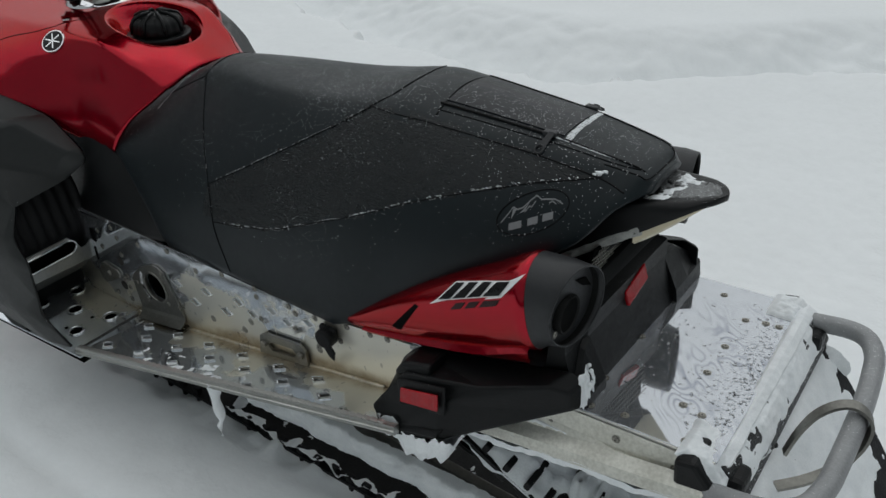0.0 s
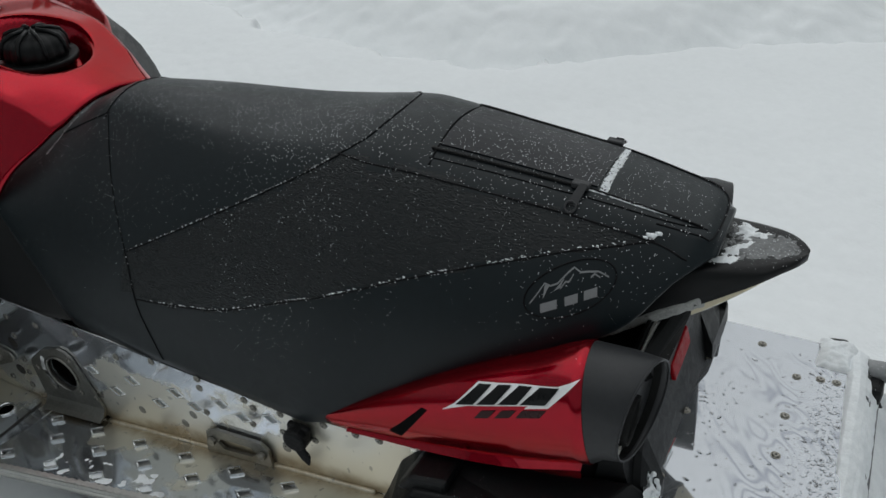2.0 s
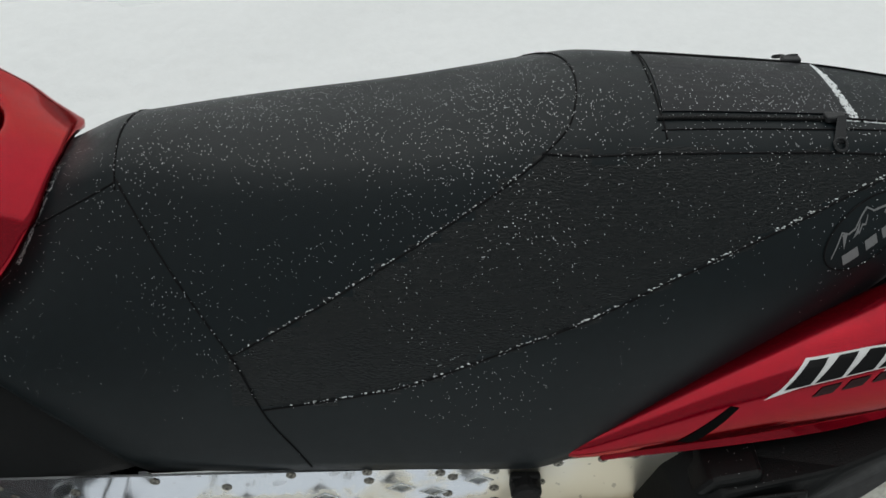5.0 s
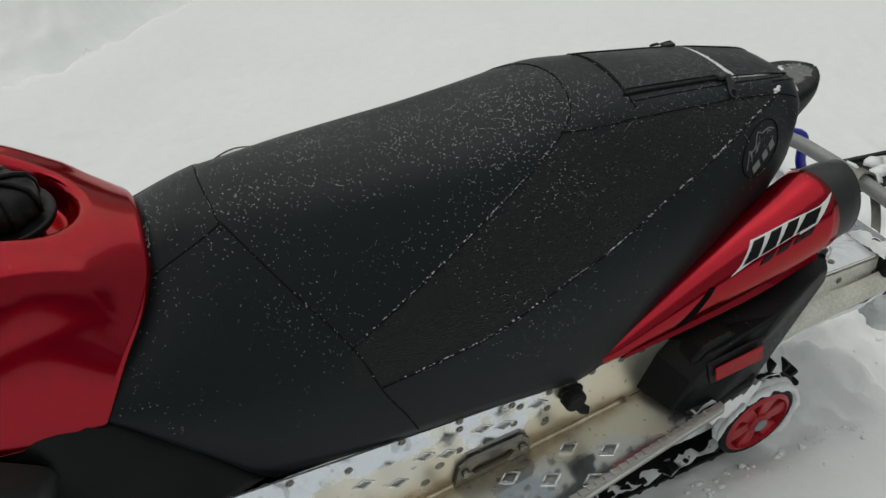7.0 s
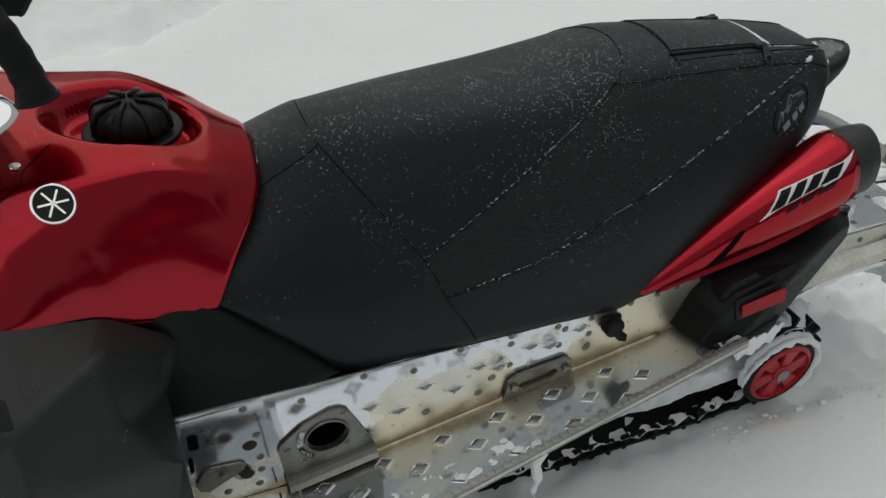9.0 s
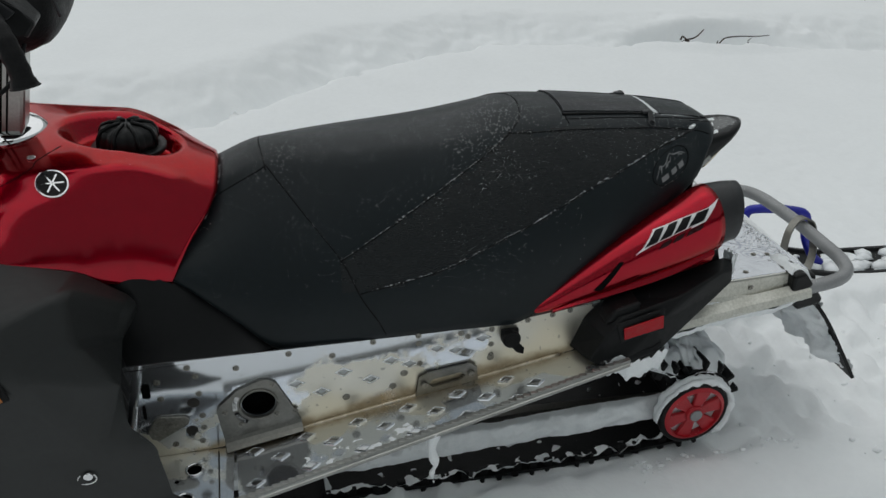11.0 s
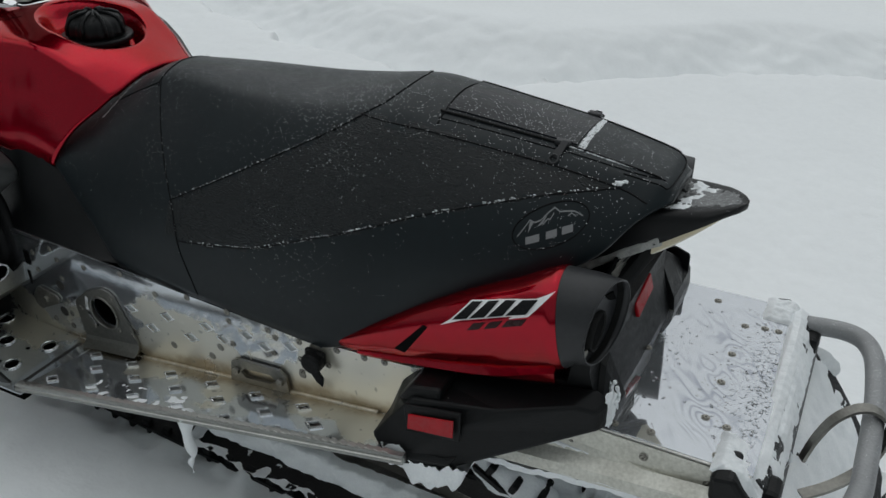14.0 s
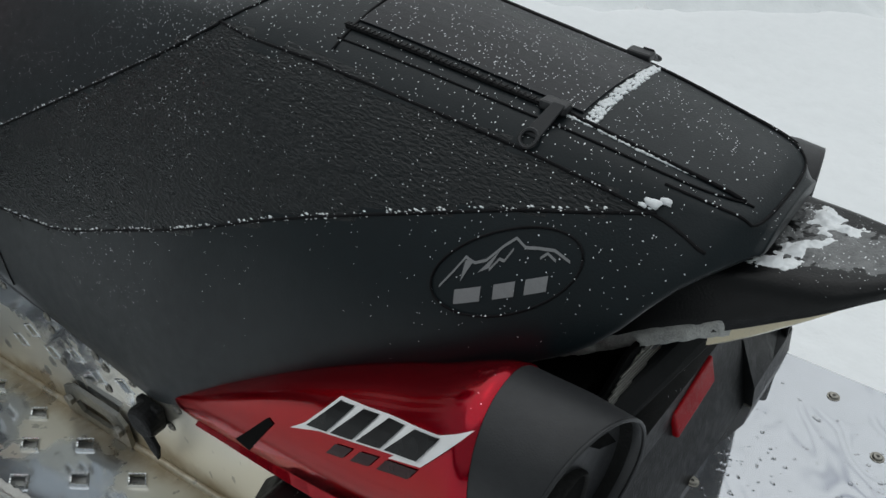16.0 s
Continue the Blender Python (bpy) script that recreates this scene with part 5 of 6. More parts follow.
def clamp_snow(near):
    def f(u, v):
        x = 0.284 + 0.070 * u
        y = (-0.225 + 0.075 * v) if near else (0.135 + 0.065 * v)
        return Vector((x, y, 0.462 - 0.9 * max(0, x - 0.318) - (0 if near else 0.006))), Vector((0.4, 0, 0.9))
    return f


for near in (True, False):
    tagged(part("caked_snow", crust(clamp_snow(near), 40, 40, 0.008, 61 if near else 64, freq=30, bias=-0.12), CRUST, sled, "crust of caked snow", smooth=True), kind="stuff")


def beam_face(u, v):
    v = 0.50 + 0.45 * v
    k = min(2, int(v * 3))
    return BEAM[k].lerp(BEAM[k + 1], v * 3 - k) + Vector((0.0, -0.200 + 0.385 * u, 0)), Vector((0.8, 0, 0.5))


tagged(part("caked_snow", crust(beam_face, 130, 30, 0.006, 71, freq=26, bias=-0.38), CRUST, sled, "patches of caked snow", smooth=True), kind="stuff")

# drive belt: loop round the rear idlers, with lugs
belt_line = []
for i in range(13):
    a = radians(-90 + 205 * i / 12)
    belt_line.append((0.146 + 0.092 * math.cos(a), 0.116 + 0.092 * math.sin(a)))
belt_line = [(-1.15, 0.012), (-0.8, 0.008), (-0.4, 0.006), (-0.1, 0.006)] + belt_line + [(0.02, 0.235), (-0.10, 0.290), (-0.3, 0.335), (-0.7, 0.36), (-1.15, 0.36)]
fine = smooth_line([(x, 0, z) for x, z in belt_line], 8)
rows = []
for i, p in enumerate(fine):
    d = (fine[min(i + 1, len(fine) - 1)] - fine[max(i - 1, 0)]).normalized()
    n_ = Vector((d.z, 0, -d.x))
    rows.append([p + Vector((0, -0.198, 0)), p + Vector((0, 0.178, 0)), p + Vector((0, 0.178, 0)) + n_ * 0.008, p + Vector((0, -0.198, 0)) + n_ * 0.008])
belt = part("drive_belt", loft(rows, True, True), RUBBER, sled, "black rubber drive belt packed with snow", smooth=False)
dist, last, k = 0.0, fine[0], 0
for i in range(1, len(fine)):
    dist += (fine[i] - last).length
    last = fine[i]
    if dist > 0.034:
        dist = 0.0
        k += 1
        d = (fine[min(i + 1, len(fine) - 1)] - fine[i - 1]).normalized()
        n_ = Vector((d.z, 0, -d.x))
        turn = Matrix((d, Vector((0, 1, 0)), n_)).transposed()
        for y0, w in ((-0.135, 0.12), (-0.01, 0.11), (0.115, 0.12)) if k % 2 else ((-0.165, 0.06), (-0.075, 0.10), (0.055, 0.10), (0.148, 0.055)):
            part("lug", block(fine[i] + n_ * 0.017 + Vector((0, y0, 0)), (0.011, w, 0.022), 0.003, turn), RUBBER, belt)
        part("belt_clip", block(fine[i] - n_ * 0.004 + Vector((0, -0.190, 0)), (0.018, 0.012, 0.022), 0.002, turn), RUBBER, belt)


dense, run = [], 0.0
for a, b in zip(fine[10:], fine[11:]):
    n_ = max(1, int((b - a).length / 0.008))
    dense += [a.lerp(b, i / n_) for i in range(n_)]


turn_at = max(range(len(dense)), key=lambda i: dense[i].x)


def top_skin(u, v):
    i = min(len(dense) - 8, turn_at - 12 + int(u * (len(dense) - turn_at + 4)))
    d = (dense[i + 6] - dense[i - 6]).normalized()
    return dense[i] + Vector((0, -0.200 + 0.38 * v, 0)), Vector((d.z, 0, -d.x))


def low_skin(u, v):
    i = max(6, int(u * (turn_at - 8)))
    d = (dense[i + 6] - dense[i - 6]).normalized()
    return dense[i] + Vector((0, -0.200 + 0.38 * v, 0)), Vector((d.z, 0, -d.x))


tagged(part("packed_snow", crust(low_skin, turn_at - 8, 44, 0.026, 17, freq=30, bias=0.05), CRUST, belt, "snow packed between the lugs", smooth=True), kind="stuff")
tagged(part("packed_snow", crust(top_skin, len(dense) - turn_at + 4, 60, 0.030, 18, freq=26, bias=0.72), CRUST, belt, "snow packed between the lugs", smooth=True), kind="stuff")

# slide rail and idler wheels
rail = part("slide_rail", prism([(-1.0, -0.150, 0.060), (0.16, -0.150, 0.085), (0.16, -0.150, 0.110), (-0.2, -0.150, 0.125), (-1.0, -0.150, 0.10)], (0, 0.02, 0), 0.003), STEEL, sled, "snow-covered slide rail")
def rail_skin(u, v):
    x = -1.0 + 1.12 * u
    z0, z1 = 0.040 + 0.030 * u, 0.108 + 0.034 * u
    return Vector((x, -0.172 - 0.014 * math.sin(math.pi * v), z0 + (z1 - z0) * v)), Vector((0, -0.9, 0.35))


tagged(part("caked_snow", crust(rail_skin, 260, 26, 0.011, 19, freq=24, bias=0.10), CRUST, rail, "snow heaped on the rail", smooth=True), kind="stuff")


def idler(cx, cy, cz, r, red):
    w = part("idler_wheel", tube([(cx + (r - 0.006) * math.cos(a), cy, cz + (r - 0.006) * math.sin(a)) for a in [i * math.pi / 20 for i in range(41)]], 0.008, 8), RUBBER, sled, "red spoked idler wheel with snow" if red else "black idler wheel", smooth=True)
    m = RED_PLASTIC if red else RUBBER
    bm = bmesh.new()
    n = 48
    rim = []
    for rad, y in ((r - 0.010, -0.007), (r - 0.018, -0.011), (r - 0.018, 0.008), (r - 0.010, 0.008)):
        rim.append([(cx + rad * math.cos(2 * math.pi * i / n), cy + y, cz + rad * math.sin(2 * math.pi * i / n)) for i in range(n)])
    bm = loft(rim + [rim[0]], True)
    part("rim", bm, m, w)
    for i in range(6):
        a = i * math.pi / 3 + 0.3
        c, s = math.cos(a), math.sin(a)
        pts = []
        for u, v in ((0.016, -0.010), (r - 0.014, -0.019), (r - 0.014, 0.019), (0.016, 0.010)):
            pts.append((cx + u * c - v * s, cy - 0.006, cz + u * s + v * c))
        part("spoke", prism(pts, (0, 0.010, 0), 0.002), m, w)
    part("hub", disc((cx, cy + 0.008, cz), (0, -1, 0), 0.021, 0.020, 24, 0.003), m, w)
    part("hub_cap", disc((cx, cy - 0.012, cz), (0, -1, 0), 0.014, 0.004, 24, 0.001), TUBE_GREY, w, "pale hub cap")
    part("backing", disc((cx, cy + 0.012, cz), (0, -1, 0), r - 0.016, 0.004, 32), CRUST, w, "snow behind the spokes")
    return w


idler(0.144, -0.216, 0.120, 0.080, True)
idler(0.144, 0.183, 0.120, 0.080, True)


def wheel_snow(u, v):
    a, b = radians(-60 + 250 * u), 2 * math.pi * v
    r = 0.087 + 0.007 * math.cos(b)
    return Vector((0.144 + r * math.cos(a), -0.214 + 0.012 * math.sin(b), 0.120 + r * math.sin(a))), Vector((math.cos(b) * math.cos(a), math.sin(b), math.cos(b) * math.sin(a)))


tagged(part("packed_snow", crust(wheel_snow, 170, 18, 0.006, 45, freq=46, bias=-0.22), CRUST, sled, "snow packed round the idler wheel", smooth=True), kind="stuff")
idler(-0.08, -0.12, 0.215, 0.060, False)
# ice fringe under the tunnel edge
def fringe(u, v):
    x = -0.12 + 0.44 * u
    return Vector((x, YL - 0.036 + 0.03 * v, FOOT(x) - 0.010 - 0.004 * math.sin(v * 3.1))), Vector((0, -0.3, -0.95))


bm = crust(fringe, 150, 14, 0.009, 23, freq=19, bias=0.15)


def flange_face(u, v):
    x = -0.03 + 0.35 * u
    z = FOOT(x)
    return Vector((x, YL - 0.0095 - 0.022 * max(0, 2 * v - 1) ** 2, ZT - 0.040 + (z + 0.006 - ZT + 0.040) * v)), Vector((0, -1, 0.3))


crust(flange_face, 160, 20, 0.0035, 41, bm, freq=34, bias=-0.30)


def under_bumper(u, v):
    x = -0.135 + 0.13 * u
    return Vector((x, -0.302 + 0.05 * v, 0.334 + 0.10 * max(0, x + 0.10))), Vector((0, -0.1, -1))


crust(under_bumper, 40, 16, 0.032, 29, bm, freq=24, bias=0.1)
drip = [Vector((-0.47, -0.333, 0.285)), Vector((-0.474, -0.336, 0.245)), Vector((-0.466, -0.338, 0.205)), Vector((-0.472, -0.34, 0.185)), Vector((-0.468, -0.342, 0.165))]
tube(smooth_line(drip, 6), lambda s: 0.012 * (1 - s) ** 1.5 + 0.002 + 0.002 * math.sin(19 * s), 8, bm)
def edge_snow(u, v):
    x = -0.72 + 0.24 * u
    return Vector((x, edge_y(x) + 0.014 + 0.050 * v, deck_z(x, edge_y(x) + 0.014 + 0.05 * v) - 0.0006)), Vector((0, 0, 1))


crust(edge_snow, 90, 22, 0.0022, 33, bm, freq=34, bias=-0.40)
for i in range(9):
    x, y, z = 0.150 + random.uniform(-0.004, 0.012), -0.208 + random.uniform(-0.010, 0.014), random.uniform(0.490, 0.520)
    pts = [Vector((x, y, z))]
    for k in range(4):
        pts.append(pts[-1] + Vector((random.uniform(-0.003, 0.003), random.uniform(-0.004, 0.003), -random.uniform(0.006, 0.013))))
    tube(smooth_line(pts, 3), lambda s: 0.0028 * (1 - 0.7 * s) + 0.0006 * math.sin(23 * s), 6, bm)
def bumper_end(u, v):
    return Vector((0.151 + 0.004 * math.sin(5 * v), -0.218 + 0.026 * v, 0.458 + 0.055 * u)), Vector((1, -0.2, 0))


crust(bumper_end, 36, 20, 0.006, 37, bm, freq=60, bias=-0.1)
tagged(part("ice_fringe", bm, CRUST, sled, "crust of ice and snow", smooth=True), kind="stuff")
# water drops on the tunnel top
bm = bmesh.new()
clusters = [(0.300, -0.06, 0.020, 0.075, 330), (0.285, 0.07, 0.025, 0.05, 120), (0.315, 0.02, 0.010, 0.10, 230), (0.175, 0.030, 0.018, 0.035, 60), (0.19, -0.10, 0.03, 0.05, 60), (0.24, 0.0, 0.06, 0.11, 70)]
for cx, cy, sx_, sy_, count in clusters:
    for i in range(count):
        x, y = random.gauss(cx, sx_), random.gauss(cy, sy_)
        if not (0.155 < x < 0.329 and -0.20 < y < 0.185):
            continue
        r = 0.0006 + 0.0016 * random.random() ** 2.2
        q = bmesh.ops.create_icosphere(bm, subdivisions=2, radius=r)
        turn = Matrix.Rotation(random.uniform(0, 3), 4, "Z")
        bmesh.ops.transform(bm, matrix=Matrix.Translation((x, y, top_z(x, y))) @ turn @ Matrix.Diagonal((1, random.choice((1.0, 1.1, 1.3, 2.2)), 0.55, 1)), verts=q["verts"])
WATER = bpy.data.materials.new("water")
WATER.use_nodes = True
wb = WATER.node_tree.nodes["Principled BSDF"]
wb.inputs["Transmission Weight"].default_value, wb.inputs["Roughness"].default_value, wb.inputs["IOR"].default_value = 1.0, 0.02, 1.33
tagged(part("melt_water", bm, WATER, tunnel, "beaded water drops", smooth=True), kind="stuff")

# ---- front: tank, cowl, side cover, bars ----
K_XR = curve([(0.0, -0.800), (0.35, -0.806), (0.5, -0.820), (0.75, -0.858), (1.0, -0.892)])
K_ZC = curve([(-1.55, 0.77), (-1.3, 0.742), (-1.15, 0.738), (-1.05, 0.744), (-0.96, 0.738), (-0.88, 0.710), (-0.80, 0.675)])
K_YR = curve([(-1.55, 0.15), (-1.3, 0.135), (-1.1, 0.118), (-0.96, 0.103), (-0.88, 0.088), (-0.80, 0.070)])
K_ZR = curve([(-1.55, 0.76), (-1.3, 0.738), (-1.1, 0.732), (-0.96, 0.726), (-0.88, 0.694), (-0.80, 0.645)])
K_YB = curve([(-1.55, 0.36), (-1.3, 0.32), (-1.12, 0.26), (-1.02, 0.192), (-0.96, 0.170), (-0.892, 0.160), (-0.80, 0.155)])
K_ZB = curve([(-1.55, 0.72), (-1.3, 0.69), (-1.12, 0.650), (-1.02, 0.572), (-0.96, 0.545), (-0.892, 0.536), (-0.80, 0.52)])


def tank_point(x, v):
    """v 0 at the crest, 0.42 at the shoulder, 1 at the lower edge."""
    if v < 0.42:
        s = v / 0.42
        return (K_YR(x) * s, K_ZC(x) - (K_ZC(x) - K_ZR(x)) * s * s)
    s = min(1, (v - 0.42) / 0.58)
    g = 1 - (1 - s) ** 1.45
    return (K_YR(x) + (K_YB(x) - K_YR(x)) * g, K_ZR(x) + (K_ZB(x) - K_ZR(x)) * s)


CAPX, CAPY = -0.950, 0.036
rows = []
for i in range(121):
    u = i / 120
    row = []
    for j in range(-60, 61):
        v = abs(j) / 60
        x = K_XR(v) * (1 - u) + -1.55 * u
        y, z = tank_point(x, v)
        m = axis_y(x)
        y = m + math.copysign(y + m * min(1, v / 0.42), j)
        q = math.hypot((x - CAPX) / (0.092 if x > CAPX else 0.112), (y - CAPY) / 0.085)
        z -= 0.040 * (1 - step(0.74, 1.0, q)) if q < 1 else 0
        # a ridge along each shoulder that ends in a peak
        ridge = 0.47 + 0.17 * step(-0.88, -1.15, x)
        q = max(0, 1 - abs(v - ridge) / 0.14) * (0.35 + 0.65 * step(-1.20, -0.90, x)) * (1 - step(-0.874, -0.842, x))
        z += 0.005 * q
        y += math.copysign(0.003 * q, j)
        row.append((x, y, z))
    rows.append(row)
for _ in range(2):
    rows = [r if i in (0, 120) else [r[0]] + [tuple((r[j - 1][k] + 2 * r[j][k] + r[j + 1][k]) / 4 for k in range(3)) for j in range(1, len(r) - 1)] + [r[-1]] for i, r in enumerate(rows)]
bm = loft(rows)
g = bmesh.ops.extrude_face_region(bm, geom=bm.faces[:])
for v in g["geom"]:
    if isinstance(v, bmesh.types.BMVert):
        v.co = Vector((v.co.x, v.co.y * 0.985, v.co.z - 0.006))
tank = part("tank_cover", bm, RED, sled, "glossy red fuel tank cover with a sunken filler", smooth=True)
cz = K_ZC(CAPX) - 0.040
cap = part("fuel_cap", disc((CAPX, CAPY, cz), (0, 0, 1), 0.064, 0.010, 40, 0.003), PLASTIC, sled, "black ribbed fuel cap", smooth=False)
rows = []
for rad, h in ((0.050, 0.008), (0.051, 0.018), (0.049, 0.032), (0.043, 0.041), (0.030, 0.046), (0.012, 0.049), (0.002, 0.050)):
    ring = []
    for i in range(64):
        a = 2 * math.pi * i / 64
        k = 1 - 0.07 * max(0, math.cos(a * 8)) ** 3 * (1 if rad > 0.02 else 0.3)
        ring.append((CAPX + rad * k * math.cos(a), CAPY + rad * k * math.sin(a), cz + h))
    rows.append(ring)
part("cap_dome", loft(rows, True, True), PLASTIC, cap, smooth=True)
for i in range(8):
    a = i * math.pi / 4 + math.pi / 8
    c, s = math.cos(a), math.sin(a)
    part("cap_rib", tube([(CAPX + r_ * c, CAPY + r_ * s, cz + h) for r_, h in ((0.010, 0.051), (0.030, 0.048), (0.044, 0.042), (0.051, 0.030), (0.052, 0.014))], 0.0035, 6), PLASTIC, cap, smooth=True)
bpy.context.view_layer.update()
# panel gap and screw on the near shoulder
gap = [(-1.046, -0.040), (-1.077, -0.085), (-1.082, -0.106), (-1.105, -0.131), (-1.142, -0.161), (-1.177, -0.206), (-1.25, -0.235)]
part("panel_gap", tube(line_on(tank, gap, above, 0.0, 60), 0.0008, 6), SOOT_SHADE, tank, smooth=True)
p = above(tank, -1.086, -0.076, 0.0)
part("screw", disc(p, (0, 0, 1), 0.007, 0.003, 16, 0.001), CHROME, tank)
# round emblem: plain ring, disc and bars
ep, en = snap(tank, (-1.052, -0.137 - 0.6, 0.72 + 0.55), (0, 0.6, -0.55))
if ep:
    em = part("emblem", disc(ep, en, 0.0245, 0.003, 40, 0.001), CHROME, tank, "round silver and black emblem")
    part("emblem_field", disc(ep + en * 0.003, en, 0.0215, 0.0006, 40), BLACK_DECAL, em)
    ax = en.orthogonal().normalized()
    for i in range(3):
        d = Matrix.Rotation(radians(60 * i + 20), 3, en) @ ax
        w = en.cross(d)
        part("emblem_bar", prism([ep + en * 0.0036 + d * 0.017 + w * 0.0012, ep + en * 0.0036 - d * 0.017 + w * 0.0012, ep + en * 0.0036 - d * 0.017 - w * 0.0012, ep + en * 0.0036 + d * 0.017 - w * 0.0012], en * 0.0006), CHROME, em)


def side_cover():
    return loft([[(-0.850, -0.105, 0.550), (-0.815, -0.120, 0.510), (-0.755, -0.140, 0.458), (-0.685, -0.160, 0.404), (-0.672, -0.165, 0.398)],
                 [(-0.900, -0.138, 0.545), (-0.862, -0.152, 0.510), (-0.800, -0.168, 0.458), (-0.728, -0.186, 0.402), (-0.715, -0.190, 0.400)],
                 [(-0.915, -0.160, 0.547), (-0.88, -0.174, 0.510), (-0.86, -0.196, 0.455), (-0.83, -0.210, 0.402), (-0.80, -0.212, 0.400)],
                 [(-0.975, -0.172, 0.555), (-0.96, -0.182, 0.510), (-0.95, -0.198, 0.455), (-0.94, -0.212, 0.402), (-0.92, -0.214, 0.400)],
                 [(-1.03, -0.185, 0.585), (-1.03, -0.18, 0.510), (-1.03, -0.185, 0.455), (-1.03, -0.20, 0.40), (-1.03, -0.214, 0.395)]])


both("side_cover", side_cover, PLASTIC, "black plastic side cover")

# cowl: a shell of soft facets
CAGE = dict(
    b=(-0.946, -0.192, 0.506), k=(-0.954, -0.190, 0.531), h=(-1.022, -0.200, 0.590), t1=(-1.125, -0.262, 0.657), t2=(-1.30, -0.325, 0.695), t3=(-1.55, -0.36, 0.73),
    a=(-1.037, -0.284, 0.613), u=(-1.115, -0.372, 0.617), v=(-1.30, -0.445, 0.640), w=(-1.55, -0.47, 0.64), bb=(-0.962, -0.215, 0.527),
    c=(-0.980, -0.235, 0.490), m=(-0.979, -0.345, 0.478), f=(-0.964, -0.366, 0.407), e=(-1.010, -0.388, 0.383), d=(-1.105, -0.410, 0.563), q=(-1.025, -0.330, 0.545),
    s=(-1.30, -0.440, 0.545), r=(-1.55, -0.46, 0.545), g=(-0.927, -0.369, 0.361), g2=(-0.937, -0.380, 0.305), g3=(-0.908, -0.382, 0.258), g4=(-0.832, -0.384, 0.228),
    l1=(-1.10, -0.405, 0.40), l2=(-1.30, -0.435, 0.42), l3=(-1.55, -0.45, 0.43), n1=(-0.98, -0.396, 0.27), n2=(-0.90, -0.388, 0.212), o1=(-1.10, -0.412, 0.27), o2=(-1.10, -0.39, 0.215), p1=(-1.55, -0.46, 0.26), p2=(-1.55, -0.42, 0.20))
FACETS = ["t2 t1 u v", "t3 t2 v w", "t1 h a u", "h k bb a", "k b bb", "bb b c", "a bb c q", "q c m", "a q d", "u a d", "v u d s", "w v s r", "q m f e d", "s d l1 l2", "r s l2 l3", "d e l1", "e f g", "e g g2", "l1 e g2 n1",
          "g2 g3 n1", "g3 g4 n2 n1", "l1 n1 o1", "n1 n2 o2 o1", "l2 l1 o1", "l3 l2 o1 p1", "o1 o2 p2 p1"]


def cowl():
    bm = bmesh.new()
    vs = {k: bm.verts.new(p) for k, p in CAGE.items()}
    for f in FACETS:
        bm.faces.new([vs[k] for k in f.split()])
    bmesh.ops.recalc_face_normals(bm, faces=bm.faces)
    bmesh.ops.triangulate(bm, faces=[f for f in bm.faces if len(f.verts) > 4])
    inner = [e for e in bm.edges if len(e.link_faces) == 2]
    bmesh.ops.bevel(bm, geom=inner, offset=0.013, segments=5, profile=0.5, affect="EDGES", clamp_overlap=True)
    g = bmesh.ops.extrude_face_region(bm, geom=bm.faces[:])
    for v in g["geom"]:
        if isinstance(v, bmesh.types.BMVert):
            v.co += Vector((-0.003, 0.006, -0.001))
    return bm


cowls = both("cowl", cowl, GREY_PLASTIC, "dark grey plastic cowl with flared knee guard", y0=-0.004)
for shell_ in cowls:
    shell_.modifiers.new("weighted", "WEIGHTED_NORMAL").weight = 100
frame_ = [(-1.230, -0.424, 0.522), (-1.108, -0.414, 0.559), (-1.101, -0.412, 0.524), (-1.230, -0.424, 0.492)]
housing = part("reflector_housing", prism(frame_, (0, -0.006, 0), 0.003), RUBBER, cowls[0])
part("amber_reflector", prism([(-1.222, -0.430, 0.518), (-1.150, -0.426, 0.541), (-1.148, -0.426, 0.518), (-1.222, -0.430, 0.498)], (0, -0.004, 0), 0.001), AMBER, housing, "amber side reflector")
part("amber_reflector", prism([(-1.149, -0.426, 0.541), (-1.114, -0.423, 0.551), (-1.108, -0.423, 0.530), (-1.147, -0.426, 0.518)], (0, -0.003, 0), 0.001), BROWN_AMBER, housing, "darker amber reflector end")
bpy.context.view_layer.update()
scoop = laid(cowls[0], ((-1.26, -0.295), (-1.122, -0.338), (-1.117, -0.366), (-1.26, -0.402)), above, 0.0015, 14, 8)
part("cowl_scoop", scoop, PLASTIC, cowls[0], "glossy black scoop", smooth=True)
p = side(cowls[0], -1.030, 0.350, 0.001)
if p:
    part("latch", disc(p, (0, -1, 0), 0.007, 0.004, 20, 0.001), CHROME, cowls[0], "bright quarter-turn latch")
    part("latch_ring", tube([p + Vector((-0.002 + 0.0135 * math.cos(a), -0.002, -0.005 + 0.0105 * math.sin(a))) for a in [2.3 + 4.7 * i / 18 for i in range(19)]], 0.0011, 6), WHITE, cowls[0])
# foot well: ribbed dark liner
rows = []
for i in range(41):
    y = -0.20 - 0.165 * i / 40
    k = 0.004 * math.sin(i * 1.1)
    out = max(0, (i - 20) / 20)
    rows.append([(-1.010 - 0.02 * out, y, 0.490 - 0.03 * out), (-0.992 + k * 0.7, y, 0.450 - 0.02 * out), (-0.985 + k, y, 0.41), (-0.978 + k, y, 0.375), (-0.985, y, 0.345), (-1.02, y, 0.30), (-1.06, y, 0.19)])
part("foot_well", loft(rows), RUBBER, sled, "ribbed black foot well liner", smooth=True)

# toe bracket across the foot well, with a long slot, and the kick plate under it
edge_ = [(-0.207, 0.292), (-0.374, 0.298), (-0.376, 0.345), (-0.366, 0.362), (-0.262, 0.364), (-0.246, 0.345), (-0.236, 0.325), (-0.226, 0.326), (-0.209, 0.338)]
